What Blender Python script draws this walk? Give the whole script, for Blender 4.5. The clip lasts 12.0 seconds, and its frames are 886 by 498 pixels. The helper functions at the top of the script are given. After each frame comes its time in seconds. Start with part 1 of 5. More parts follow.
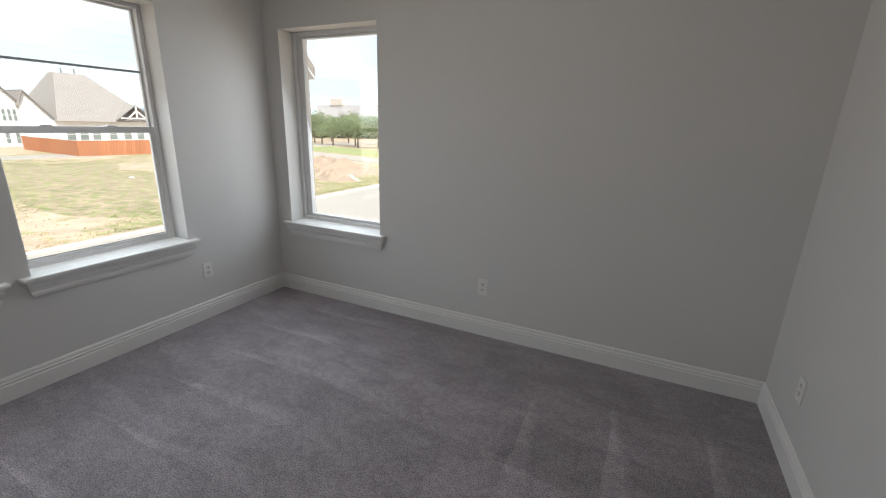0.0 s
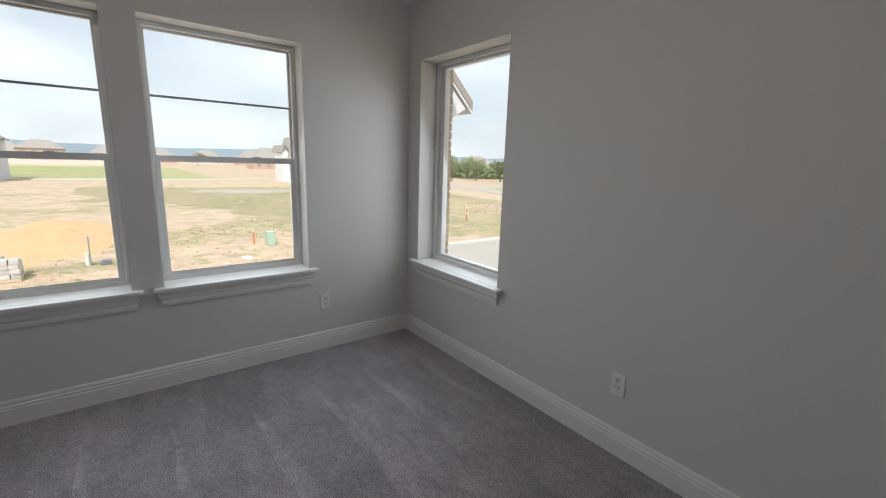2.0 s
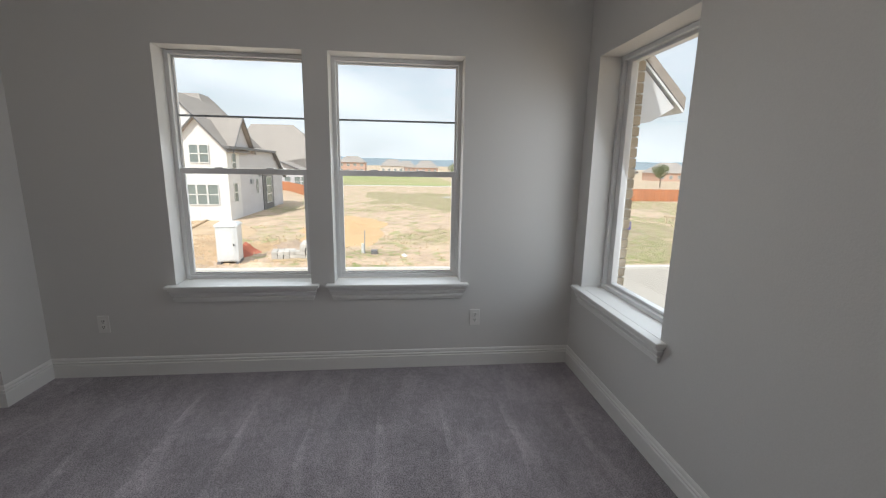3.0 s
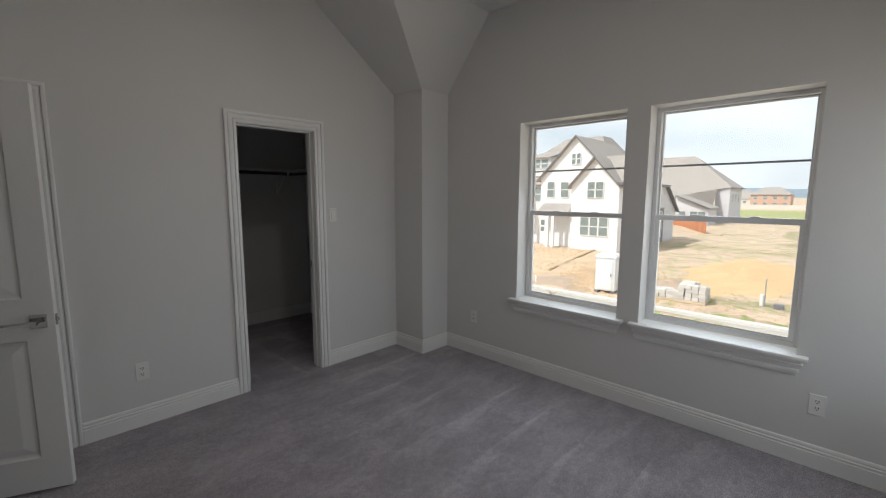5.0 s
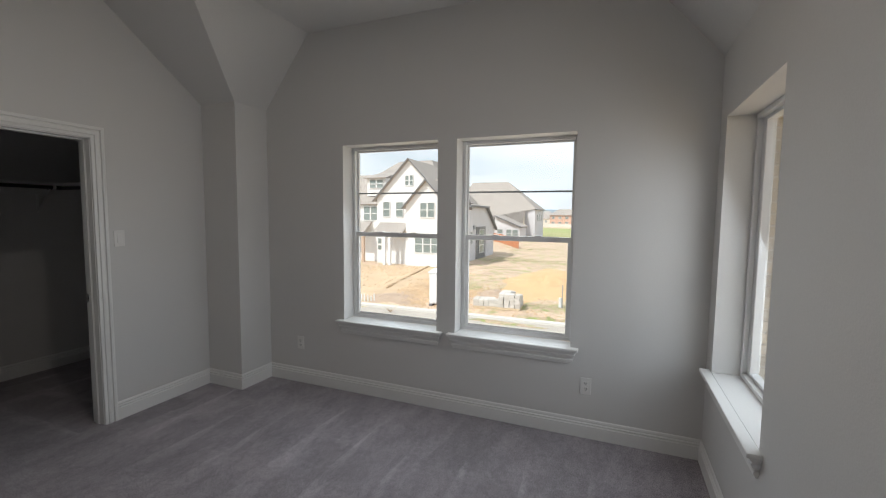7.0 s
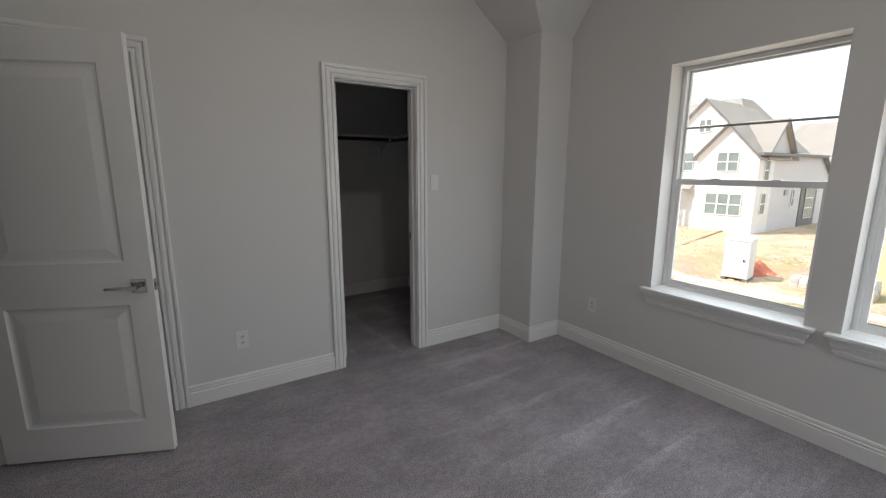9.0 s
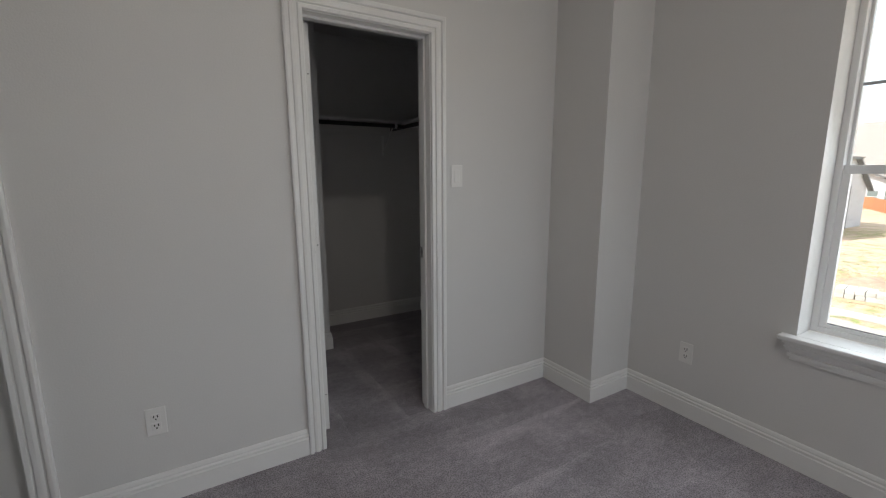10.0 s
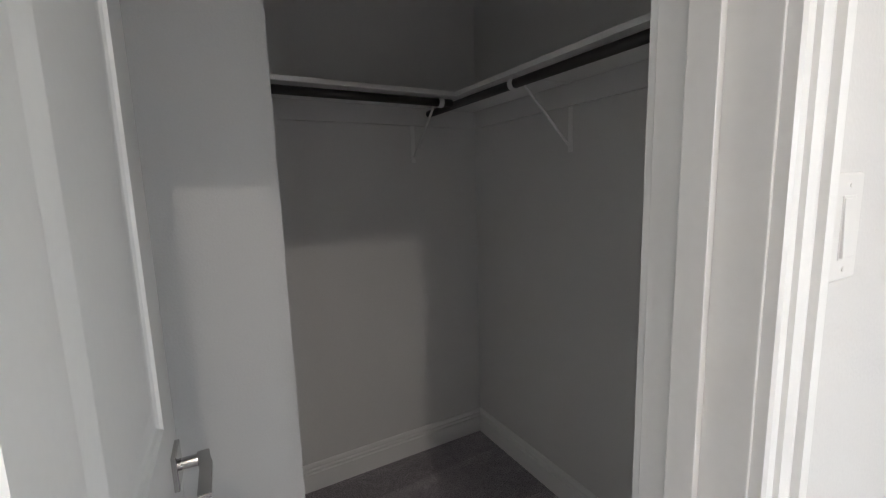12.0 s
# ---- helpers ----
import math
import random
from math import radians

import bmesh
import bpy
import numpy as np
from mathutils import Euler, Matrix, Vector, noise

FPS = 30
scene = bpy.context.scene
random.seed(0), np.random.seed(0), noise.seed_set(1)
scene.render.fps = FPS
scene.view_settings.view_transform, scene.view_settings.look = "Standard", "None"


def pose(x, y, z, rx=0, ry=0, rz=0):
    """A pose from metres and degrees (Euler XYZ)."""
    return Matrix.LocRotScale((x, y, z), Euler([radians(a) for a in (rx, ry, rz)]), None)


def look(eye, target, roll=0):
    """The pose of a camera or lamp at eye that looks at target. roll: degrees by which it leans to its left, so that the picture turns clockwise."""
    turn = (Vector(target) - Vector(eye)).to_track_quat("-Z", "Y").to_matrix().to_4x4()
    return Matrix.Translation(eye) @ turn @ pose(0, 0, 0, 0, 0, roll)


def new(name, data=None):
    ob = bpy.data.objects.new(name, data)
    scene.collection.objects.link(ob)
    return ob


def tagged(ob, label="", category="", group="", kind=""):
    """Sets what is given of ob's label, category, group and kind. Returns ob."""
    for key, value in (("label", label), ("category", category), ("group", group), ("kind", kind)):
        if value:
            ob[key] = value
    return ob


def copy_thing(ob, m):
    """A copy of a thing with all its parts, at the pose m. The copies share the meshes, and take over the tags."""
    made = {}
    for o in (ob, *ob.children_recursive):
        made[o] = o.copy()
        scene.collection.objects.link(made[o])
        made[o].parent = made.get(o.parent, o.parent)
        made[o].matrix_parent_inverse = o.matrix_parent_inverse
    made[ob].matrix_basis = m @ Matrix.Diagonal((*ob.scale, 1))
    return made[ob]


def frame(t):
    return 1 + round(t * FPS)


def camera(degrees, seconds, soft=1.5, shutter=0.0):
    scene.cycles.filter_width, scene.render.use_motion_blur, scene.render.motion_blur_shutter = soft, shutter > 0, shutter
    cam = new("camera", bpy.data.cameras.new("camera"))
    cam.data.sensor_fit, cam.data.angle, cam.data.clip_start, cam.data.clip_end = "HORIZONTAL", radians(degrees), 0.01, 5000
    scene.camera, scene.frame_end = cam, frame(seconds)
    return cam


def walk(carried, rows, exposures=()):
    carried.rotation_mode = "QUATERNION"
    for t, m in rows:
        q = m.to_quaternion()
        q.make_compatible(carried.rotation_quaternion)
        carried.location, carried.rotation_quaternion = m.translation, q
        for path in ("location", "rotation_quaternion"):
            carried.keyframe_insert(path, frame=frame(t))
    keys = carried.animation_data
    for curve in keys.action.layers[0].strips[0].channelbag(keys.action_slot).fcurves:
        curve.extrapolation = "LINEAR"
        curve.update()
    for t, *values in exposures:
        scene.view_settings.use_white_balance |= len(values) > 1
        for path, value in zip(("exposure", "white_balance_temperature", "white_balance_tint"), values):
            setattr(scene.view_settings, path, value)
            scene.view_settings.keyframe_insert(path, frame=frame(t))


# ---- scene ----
cam = camera(92.8, 12.0, soft=1.2)
PATH = [
    (0, (2.857, 1.306, 1.454), (2.03, 3.037, 0.889), 1.6),
    (0.5, (2.864, 1.321, 1.434), (1.973, 3.034, 0.92), 1.1),
    (1, (2.903, 1.469, 1.433), (1.803, 3.084, 1.006), 0.0),
    (1.5, (2.951, 1.782, 1.392), (1.548, 3.149, 0.99), 2.6),
    (2, (2.888, 2.103, 1.394), (1.33, 3.291, 0.992), 1.7),
    (2.5, (2.866, 2.447, 1.425), (1.052, 3.188, 1.025), 0.3),
    (3, (2.847, 2.687, 1.432), (0.896, 2.893, 1.044), 1.0),
    (3.5, (2.79, 2.88, 1.435), (0.864, 2.502, 1.049), 0.0),
    (3.7, (2.796, 2.975, 1.425), (0.959, 2.275, 1.06), -0.9),
    (5.3, (3.07, 3.305, 1.536), (1.646, 1.923, 1.287), 0.3),
    (5.5, (3.055, 3.341, 1.542), (1.583, 2.005, 1.319), 0.5),
    (6, (3.025, 3.389, 1.556), (1.297, 2.398, 1.38), 1.0),
    (6.5, (3.026, 3.409, 1.545), (1.128, 2.8, 1.382), 0.7),
    (7, (3.019, 3.372, 1.539), (1.173, 2.62, 1.381), 0.6),
    (7.5, (3.02, 3.313, 1.516), (1.402, 2.152, 1.331), 1.7),
    (7.7, (3.025, 3.297, 1.522), (1.505, 2.013, 1.308), 1.9),
    (9.3, (2.622, 2.64, 1.43), (1.607, 0.96, 1.045), -0.9),
    (9.5, (2.482, 2.462, 1.415), (1.479, 0.775, 1.03), -1.5),
    (9.9, (2.354, 2.056, 1.366), (1.331, 0.374, 1.015), -0.4),
    (10, (2.309, 1.956, 1.356), (1.297, 0.266, 1.007), -0.2),
    (10.5, (2.112, 1.488, 1.352), (1.105, -0.207, 1.012), -2.6),
    (11, (1.901, 1.008, 1.403), (0.916, -0.693, 1.034), -3.0),
    (11.5, (1.801, 0.593, 1.427), (0.806, -1.106, 1.074), -2.1),
    (11.8, (1.708, 0.347, 1.411), (0.72, -1.365, 1.107), -2.0),
    (12, (1.659, 0.19, 1.402), (0.695, -1.538, 1.114), -1.7),
]
walk(cam, [(t, look(eye, target, roll)) for t, eye, target, roll in PATH],
     exposures=[(0, -0.02), (0.8, -0.08), (1.5, -0.22), (3, -0.30), (5, -0.26), (7.5, -0.2), (9.5, 0.2), (10, 0.28), (10.5, 0.68), (11, 0.95), (11.5, 1.2), (12, 1.92)])

# ---- world, sun ----
SUN_EL, SUN_AZ = 50.0, 118.0          # height, and bearing of the sun clockwise from +y
world = bpy.data.worlds.new("sky")
scene.world = world
world.use_nodes = True
wn, wl = world.node_tree.nodes, world.node_tree.links
wn.clear()
sky = wn.new("ShaderNodeTexSky")
sky.sky_type, sky.sun_disc = "NISHITA", False
sky.sun_elevation, sky.sun_rotation = radians(SUN_EL), radians(SUN_AZ)
sky.air_density, sky.dust_density, sky.ozone_density = 1.0, 2.5, 1.0
wtc = wn.new("ShaderNodeTexCoord")
wmap = wn.new("ShaderNodeMapping")
wmap.inputs["Scale"].default_value = (1.0, 1.0, 3.0)
wl.new(wtc.outputs["Generated"], wmap.inputs["Vector"])
cloud = wn.new("ShaderNodeTexNoise")
cloud.inputs["Scale"].default_value, cloud.inputs["Detail"].default_value = 2.2, 6.0
wl.new(wmap.outputs["Vector"], cloud.inputs["Vector"])
cramp = wn.new("ShaderNodeMapRange")
cramp.inputs[1].default_value, cramp.inputs[2].default_value = 0.42, 0.62
cramp.inputs[3].default_value, cramp.inputs[4].default_value = 0.64, 1.0
wl.new(cloud.outputs[0], cramp.inputs[0])
cmix = wn.new("ShaderNodeMixRGB")
cmix.inputs[2].default_value = (9.2, 9.9, 10.6, 1)
wl.new(cramp.outputs[0], cmix.inputs[0])
wl.new(sky.outputs[0], cmix.inputs[1])
wbg = wn.new("ShaderNodeBackground")
wbg.inputs["Strength"].default_value = 0.15
wl.new(cmix.outputs[0], wbg.inputs["Color"])
wout = wn.new("ShaderNodeOutputWorld")
wl.new(wbg.outputs[0], wout.inputs[0])

sun = new("sun", bpy.data.lights.new("sun", "SUN"))
sun.data.energy, sun.data.angle, sun.data.color = 5.0, radians(0.6), (1.0, 0.97, 0.93)
az, el = radians(SUN_AZ), radians(SUN_EL)
toward = Vector((math.sin(az) * math.cos(el), math.cos(az) * math.cos(el), math.sin(el)))
sun.matrix_world = Matrix.Translation((10, -10, 30)) @ toward.to_track_quat("Z", "Y").to_matrix().to_4x4()



def window_light(name, centre, width, height, facing, watts, wide, tint=(0.87, 0.95, 1.03)):
    o = new(name, bpy.data.lights.new(name, "AREA"))
    o.data.shape, o.data.size, o.data.size_y, o.data.energy = "RECTANGLE", width, height, watts
    o.data.color, o.data.spread = tint, radians(wide)
    o.matrix_world = look(centre, Vector(centre) + Vector(facing))
    return o


# added area lamps: sky light coming down through the panes, sunlit earth's coming up
for y in (1.657, 2.680):
    window_light("window_light", (-0.205, y, 1.37), 0.76, 1.36, (1, 0, -0.6), 4.6, 150)
    window_light("window_ground_light", (-0.207, y, 1.37), 0.76, 1.36, (1, 0, 0.5), 1.3, 140, (1.0, 0.90, 0.75))
window_light("window_light", (0.609, 4.136, 1.37), 0.76, 1.36, (0, -1, -0.35), 6.0, 150)

# the ceiling lamp, switched on: its light falls through the closet doorway
lamp = new("ceiling_lamp_light", bpy.data.lights.new("ceiling_lamp_light", "AREA"))
lamp.data.shape, lamp.data.size, lamp.data.energy, lamp.data.color = "DISK", 0.15, 7.0, (1.0, 0.92, 0.85)
lamp.matrix_world = look((1.86, 1.99, 3.045), (1.86, 1.99, 0.0))

# ---- materials ----
def material(name, color, rough=0.6, vary=0.06, scale=3.0, fine=60.0, bump=0.0, metal=0.0, second=None, mix_scale=None,
             mix_lo=0.45, mix_hi=0.55, random_tint=0.0, spec=0.5, stretch=(1, 1, 1)):
    """A surface with variation at two scales, optional second colour in patches, optional bump and per-object tint."""
    m = bpy.data.materials.new(name)
    m.use_nodes = True
    n, l = m.node_tree.nodes, m.node_tree.links
    b = n["Principled BSDF"]
    b.inputs["Metallic"].default_value = metal
    b.inputs["Specular IOR Level"].default_value = spec
    tc, mp = n.new("ShaderNodeTexCoord"), n.new("ShaderNodeMapping")
    mp.inputs["Scale"].default_value = stretch
    l.new(tc.outputs["Object"], mp.inputs["Vector"])

    def noise_tex(s, detail=4.0):
        t = n.new("ShaderNodeTexNoise")
        t.inputs["Scale"].default_value, t.inputs["Detail"].default_value = s, detail
        l.new(mp.outputs["Vector"], t.inputs["Vector"])
        return t.outputs[0]

    big, small = noise_tex(scale), noise_tex(fine, 3.0)
    last = None
    base = n.new("ShaderNodeRGB")
    base.outputs[0].default_value = (*color, 1)
    last = base.outputs[0]
    if second:
        mr = n.new("ShaderNodeMapRange")
        mr.inputs[1].default_value, mr.inputs[2].default_value = mix_lo, mix_hi
        l.new(noise_tex(mix_scale or scale, 6.0), mr.inputs[0])
        mx = n.new("ShaderNodeMixRGB")
        mx.inputs[2].default_value = (*second, 1)
        l.new(mr.outputs[0], mx.inputs[0])
        l.new(last, mx.inputs[1])
        last = mx.outputs[0]
    add = n.new("ShaderNodeMath")
    add.operation = "ADD"
    l.new(big, add.inputs[0])
    l.new(small, add.inputs[1])
    rng = n.new("ShaderNodeMapRange")
    rng.inputs[1].default_value, rng.inputs[2].default_value = 0.6, 1.4
    rng.inputs[3].default_value, rng.inputs[4].default_value = 1 - vary, 1 + vary
    l.new(add.outputs[0], rng.inputs[0])
    val = rng.outputs[0]
    if random_tint:
        oi = n.new("ShaderNodeObjectInfo")
        r2 = n.new("ShaderNodeMapRange")
        r2.inputs[3].default_value, r2.inputs[4].default_value = 1 - random_tint, 1 + random_tint
        l.new(oi.outputs["Random"], r2.inputs[0])
        mu = n.new("ShaderNodeMath")
        mu.operation = "MULTIPLY"
        l.new(val, mu.inputs[0])
        l.new(r2.outputs[0], mu.inputs[1])
        val = mu.outputs[0]
    hsv = n.new("ShaderNodeHueSaturation")
    l.new(last, hsv.inputs["Color"])
    l.new(val, hsv.inputs["Value"])
    l.new(hsv.outputs[0], b.inputs["Base Color"])
    rr = n.new("ShaderNodeMapRange")
    rr.inputs[3].default_value, rr.inputs[4].default_value = max(0.02, rough - 0.06), min(1.0, rough + 0.06)
    l.new(big, rr.inputs[0])
    l.new(rr.outputs[0], b.inputs["Roughness"])
    if bump:
        bp = n.new("ShaderNodeBump")
        bp.inputs["Strength"].default_value, bp.inputs["Distance"].default_value = 0.5, bump
        l.new(small, bp.inputs["Height"])
        l.new(bp.outputs[0], b.inputs["Normal"])
    return m


PAINT = material("wall_paint", (0.692, 0.682, 0.668), 0.62, 0.03, 1.2, 160, 0.0012, spec=0.35)
CEIL = material("ceiling_paint", (0.692, 0.682, 0.668), 0.7, 0.03, 1.2, 120, 0.0015, spec=0.3)
TRIM = material("white_trim_paint", (0.82, 0.815, 0.80), 0.32, 0.02, 2.0, 90, 0.0003)
VINYL = material("white_vinyl", (0.80, 0.80, 0.80), 0.35, 0.015, 2.0, 50)
PLATE = material("white_plastic", (0.80, 0.79, 0.77), 0.3, 0.01)
DARKSLOT = material("dark_slot", (0.02, 0.02, 0.02), 0.6)
CHROME = material("polished_chrome", (0.52, 0.51, 0.50), 0.12, 0.03, 20, 200, metal=1.0)
RODM = material("dark_bronze_rod", (0.035, 0.03, 0.028), 0.38, 0.1, 5, 120)
GASKET = material("grey_gasket", (0.12, 0.12, 0.12), 0.6)


def carpet_material():
    """Short cut pile with tufts, and long brushed lanes where the pile leans."""
    m = bpy.data.materials.new("carpet")
    m.use_nodes = True
    n, l = m.node_tree.nodes, m.node_tree.links
    b = n["Principled BSDF"]
    b.inputs["Roughness"].default_value = 0.95
    b.inputs["Specular IOR Level"].default_value = 0.1
    b.inputs["Sheen Weight"].default_value = 0.25
    b.inputs["Sheen Roughness"].default_value = 0.6
    tc = n.new("ShaderNodeTexCoord")

    def tex(scale, detail=3.0, stretch=(1, 1, 1), turn=0.0, shift=(0, 0, 0)):
        mp = n.new("ShaderNodeMapping")
        mp.inputs["Scale"].default_value, mp.inputs["Rotation"].default_value = stretch, (0, 0, turn)
        mp.inputs["Location"].default_value = shift
        l.new(tc.outputs["Object"], mp.inputs["Vector"])
        t = n.new("ShaderNodeTexNoise")
        t.inputs["Scale"].default_value, t.inputs["Detail"].default_value = scale, detail
        l.new(mp.outputs["Vector"], t.inputs["Vector"])
        return t.outputs[0]

    def ranged(src, a, c, lo, hi):
        r = n.new("ShaderNodeMapRange")
        for k, v in enumerate((a, c, lo, hi)):
            r.inputs[k + 1].default_value = v
        l.new(src, r.inputs[0])
        return r.outputs[0]

    def times(a, c):
        t = n.new("ShaderNodeMath")
        t.operation = "MULTIPLY"
        l.new(a, t.inputs[0])
        l.new(c, t.inputs[1])
        return t.outputs[0]

    def calc(op, a, c=None, d=None):
        t = n.new("ShaderNodeMath")
        t.operation = op
        for k, v in enumerate((a, c, d)):
            if v is None:
                continue
            if isinstance(v, (int, float)):
                t.inputs[k].default_value = v
            else:
                l.new(v, t.inputs[k])
        return t.outputs[0]

    sep = n.new("ShaderNodeSeparateXYZ")
    l.new(tc.outputs["Object"], sep.inputs[0])
    px, py = sep.outputs[0], sep.outputs[1]
    wob = tex(2.6, 3.0, (1, 1, 1), 0, (5, 2, 0))
    edge = tex(24, 3.0)

    def wedges(across, along, per_metre, begin, growth, most, fade):
        """Narrow strokes of the cleaner: they start at a point and widen along their way, lane by lane."""
        lane = calc("ADD", calc("MULTIPLY", across, per_metre), calc("MULTIPLY", wob, 0.2))
        fr_ = calc("FRACT", lane)
        wn_ = n.new("ShaderNodeTexWhiteNoise")
        wn_.noise_dimensions = "1D"
        l.new(calc("FLOOR", lane), wn_.inputs["W"])
        run = calc("SUBTRACT", calc("SUBTRACT", along, begin), calc("MULTIPLY", wn_.outputs[0], 0.45))
        wide = calc("MINIMUM", calc("MULTIPLY", run, growth), most)
        gap = calc("SUBTRACT", calc("ADD", wide, calc("MULTIPLY", calc("SUBTRACT", edge, 0.5), 0.18)), fr_)
        on = ranged(gap, 0.0, 0.10, 0.0, 1.0)
        return calc("MULTIPLY", on, ranged(along, fade[0], fade[1], 1.0, 0.0))

    by_wall = wedges(py, px, 2.7, 0.05, 0.34, 0.46, (0.8, 1.9))
    from_b = wedges(px, calc("SUBTRACT", 3.93, py), 2.4, 0.02, 0.42, 0.5, (1.0, 1.7))
    from_b = calc("MULTIPLY", from_b, ranged(px, 2.2, 2.5, 0.0, 1.0))
    in_closet = calc("MULTIPLY", wedges(px, calc("SUBTRACT", 0.5, py), 2.9, 0.1, 0.3, 0.4, (1.2, 2.2)), ranged(py, -0.02, 0.10, 1.0, 0.0))
    strokes = ranged(calc("MAXIMUM", calc("MAXIMUM", calc("MULTIPLY", by_wall, 0.88), from_b), calc("MULTIPLY", in_closet, 0.9)), 0.0, 1.0, 0.96, 1.26)
    # strokes of the cleaner: long straight blocks of pile that lean one way or the other
    row = calc("ADD", calc("MULTIPLY", calc("ADD", py, calc("MULTIPLY", px, 0.10)), 2.9), calc("MULTIPLY", wob, 0.16))
    shift_ = n.new("ShaderNodeTexWhiteNoise")
    shift_.noise_dimensions = "1D"
    l.new(calc("FLOOR", row), shift_.inputs["W"])
    col_ = calc("FLOOR", calc("ADD", calc("ADD", calc("MULTIPLY", px, 0.62), calc("MULTIPLY", shift_.outputs[0], 0.9)), calc("MULTIPLY", edge, 0.10)))
    pick = n.new("ShaderNodeTexWhiteNoise")
    pick.noise_dimensions = "2D"
    both = n.new("ShaderNodeCombineXYZ")
    l.new(calc("FLOOR", row), both.inputs[0])
    l.new(col_, both.inputs[1])
    l.new(both.outputs[0], pick.inputs["Vector"])
    lanes = times(ranged(pick.outputs[0], 0.0, 1.0, 0.89, 1.10), ranged(tex(6.5, 4.0, (0.7, 1.3, 1), 0.3), 0.46, 0.54, 0.95, 1.06))
    cloudy = times(ranged(tex(3.0, 5.0), 0.32, 0.68, 0.88, 1.11), ranged(tex(30, 4.0), 0.34, 0.66, 0.88, 1.12))
    tuft = ranged(tex(150, 3.0), 0.36, 0.58, 0.58, 1.28)
    speck = ranged(tex(320, 2.0), 0.36, 0.64, 0.80, 1.20)
    val = times(times(times(lanes, strokes), cloudy), times(tuft, speck))
    hsv = n.new("ShaderNodeHueSaturation")
    hsv.inputs["Color"].default_value = (0.308, 0.280, 0.306, 1)
    l.new(val, hsv.inputs["Value"])
    l.new(hsv.outputs[0], b.inputs["Base Color"])
    bp = n.new("ShaderNodeBump")
    bp.inputs["Strength"].default_value, bp.inputs["Distance"].default_value = 0.8, 0.005
    l.new(tex(150, 3.0), bp.inputs["Height"])
    l.new(bp.outputs[0], b.inputs["Normal"])
    return m


CARPET = carpet_material()


LAMPGLOW = material("lit_opal_plastic", (0.85, 0.82, 0.78), 0.5, 0.01)
LAMPGLOW.node_tree.nodes["Principled BSDF"].inputs["Emission Color"].default_value = (1.0, 0.86, 0.74, 1)
LAMPGLOW.node_tree.nodes["Principled BSDF"].inputs["Emission Strength"].default_value = 8.0


def glass_material():
    m = bpy.data.materials.new("window_glass")
    m.use_nodes = True
    n, l = m.node_tree.nodes, m.node_tree.links
    n.clear()
    out, mix = n.new("ShaderNodeOutputMaterial"), n.new("ShaderNodeMixShader")
    tr, gl, lw = n.new("ShaderNodeBsdfTransparent"), n.new("ShaderNodeBsdfGlossy"), n.new("ShaderNodeLayerWeight")
    tr.inputs[0].default_value = (0.98, 0.99, 0.985, 1)
    gl.inputs["Roughness"].default_value = 0.01
    power, amount = n.new("ShaderNodeMath"), n.new("ShaderNodeMath")
    power.operation, amount.operation = "POWER", "MULTIPLY_ADD"
    power.inputs[1].default_value = 5.0
    amount.inputs[1].default_value, amount.inputs[2].default_value = 0.85, 0.06
    l.new(lw.outputs["Facing"], power.inputs[0])
    l.new(power.outputs[0], amount.inputs[0])
    l.new(amount.outputs[0], mix.inputs[0])
    l.new(tr.outputs[0], mix.inputs[1])
    l.new(gl.outputs[0], mix.inputs[2])
    l.new(mix.outputs[0], out.inputs[0])
    return m


GLASS = glass_material()
FARGLASS = material("far_window_glass", (0.22, 0.26, 0.25), 0.12, 0.2, 0.5, 3)
BRICK = material("tan_brick", (0.42, 0.35, 0.26), 0.85, 0.12, 6, 90, 0.002, random_tint=0.18)
MORTAR = material("mortar", (0.58, 0.55, 0.50), 0.9, 0.1, 8, 120, 0.001)
SOFFIT = material("white_soffit", (0.70, 0.725, 0.76), 0.5, 0.04, 2, 40)
SHINGLE = material("brown_shingles", (0.36, 0.325, 0.295), 0.9, 0.18, 0.5, 14, 0.01, stretch=(1, 1, 3))
WHITEBRICK = material("painted_white_brick", (0.78, 0.775, 0.77), 0.8, 0.08, 0.8, 16, 0.004, stretch=(1, 1, 3))
# grey brick; on the white house's side it carries shade in the colour
GREY_SHADE_BRICK = material("grey_and_shaded_brick", (0.62, 0.61, 0.63), 0.85, 0.1, 0.8, 16, 0.004, stretch=(1, 1, 3))
BARGREY = material("pale_window_bars", (0.78, 0.78, 0.77), 0.5, 0.05)
DARKTRIM = material("dark_fascia", (0.17, 0.17, 0.175), 0.5, 0.1)
POSTWOOD = material("tan_timber", (0.50, 0.37, 0.28), 0.8, 0.15, 0.7, 12)
CEDAR = material("cedar_fence", (0.50, 0.20, 0.09), 0.8, 0.15, 0.7, 12, random_tint=0.12)
GROUND = material("dirt_and_grass", (0.56, 0.42, 0.305), 0.95, 0.34, 0.7, 5.5, 0.05, second=(0.33, 0.33, 0.145), mix_scale=1.1,
                  mix_lo=0.53, mix_hi=0.66)
GRASSY = material("thin_grass_on_earth", (0.43, 0.325, 0.225), 0.95, 0.34, 0.8, 7.0, 0.05, second=(0.25, 0.28, 0.10), mix_scale=2.0,
                  mix_lo=0.46, mix_hi=0.60)
PALECON = material("bright_concrete", (0.60, 0.58, 0.54), 0.85, 0.06, 0.4, 12, 0.002)
FIELD = material("field_grass", (0.33, 0.36, 0.14), 0.95, 0.15, 0.05, 1.2, second=(0.40, 0.36, 0.18), mix_scale=0.03)
SOIL = material("graded_soil", (0.57, 0.42, 0.275), 0.95, 0.26, 0.7, 3.5, 0.05)
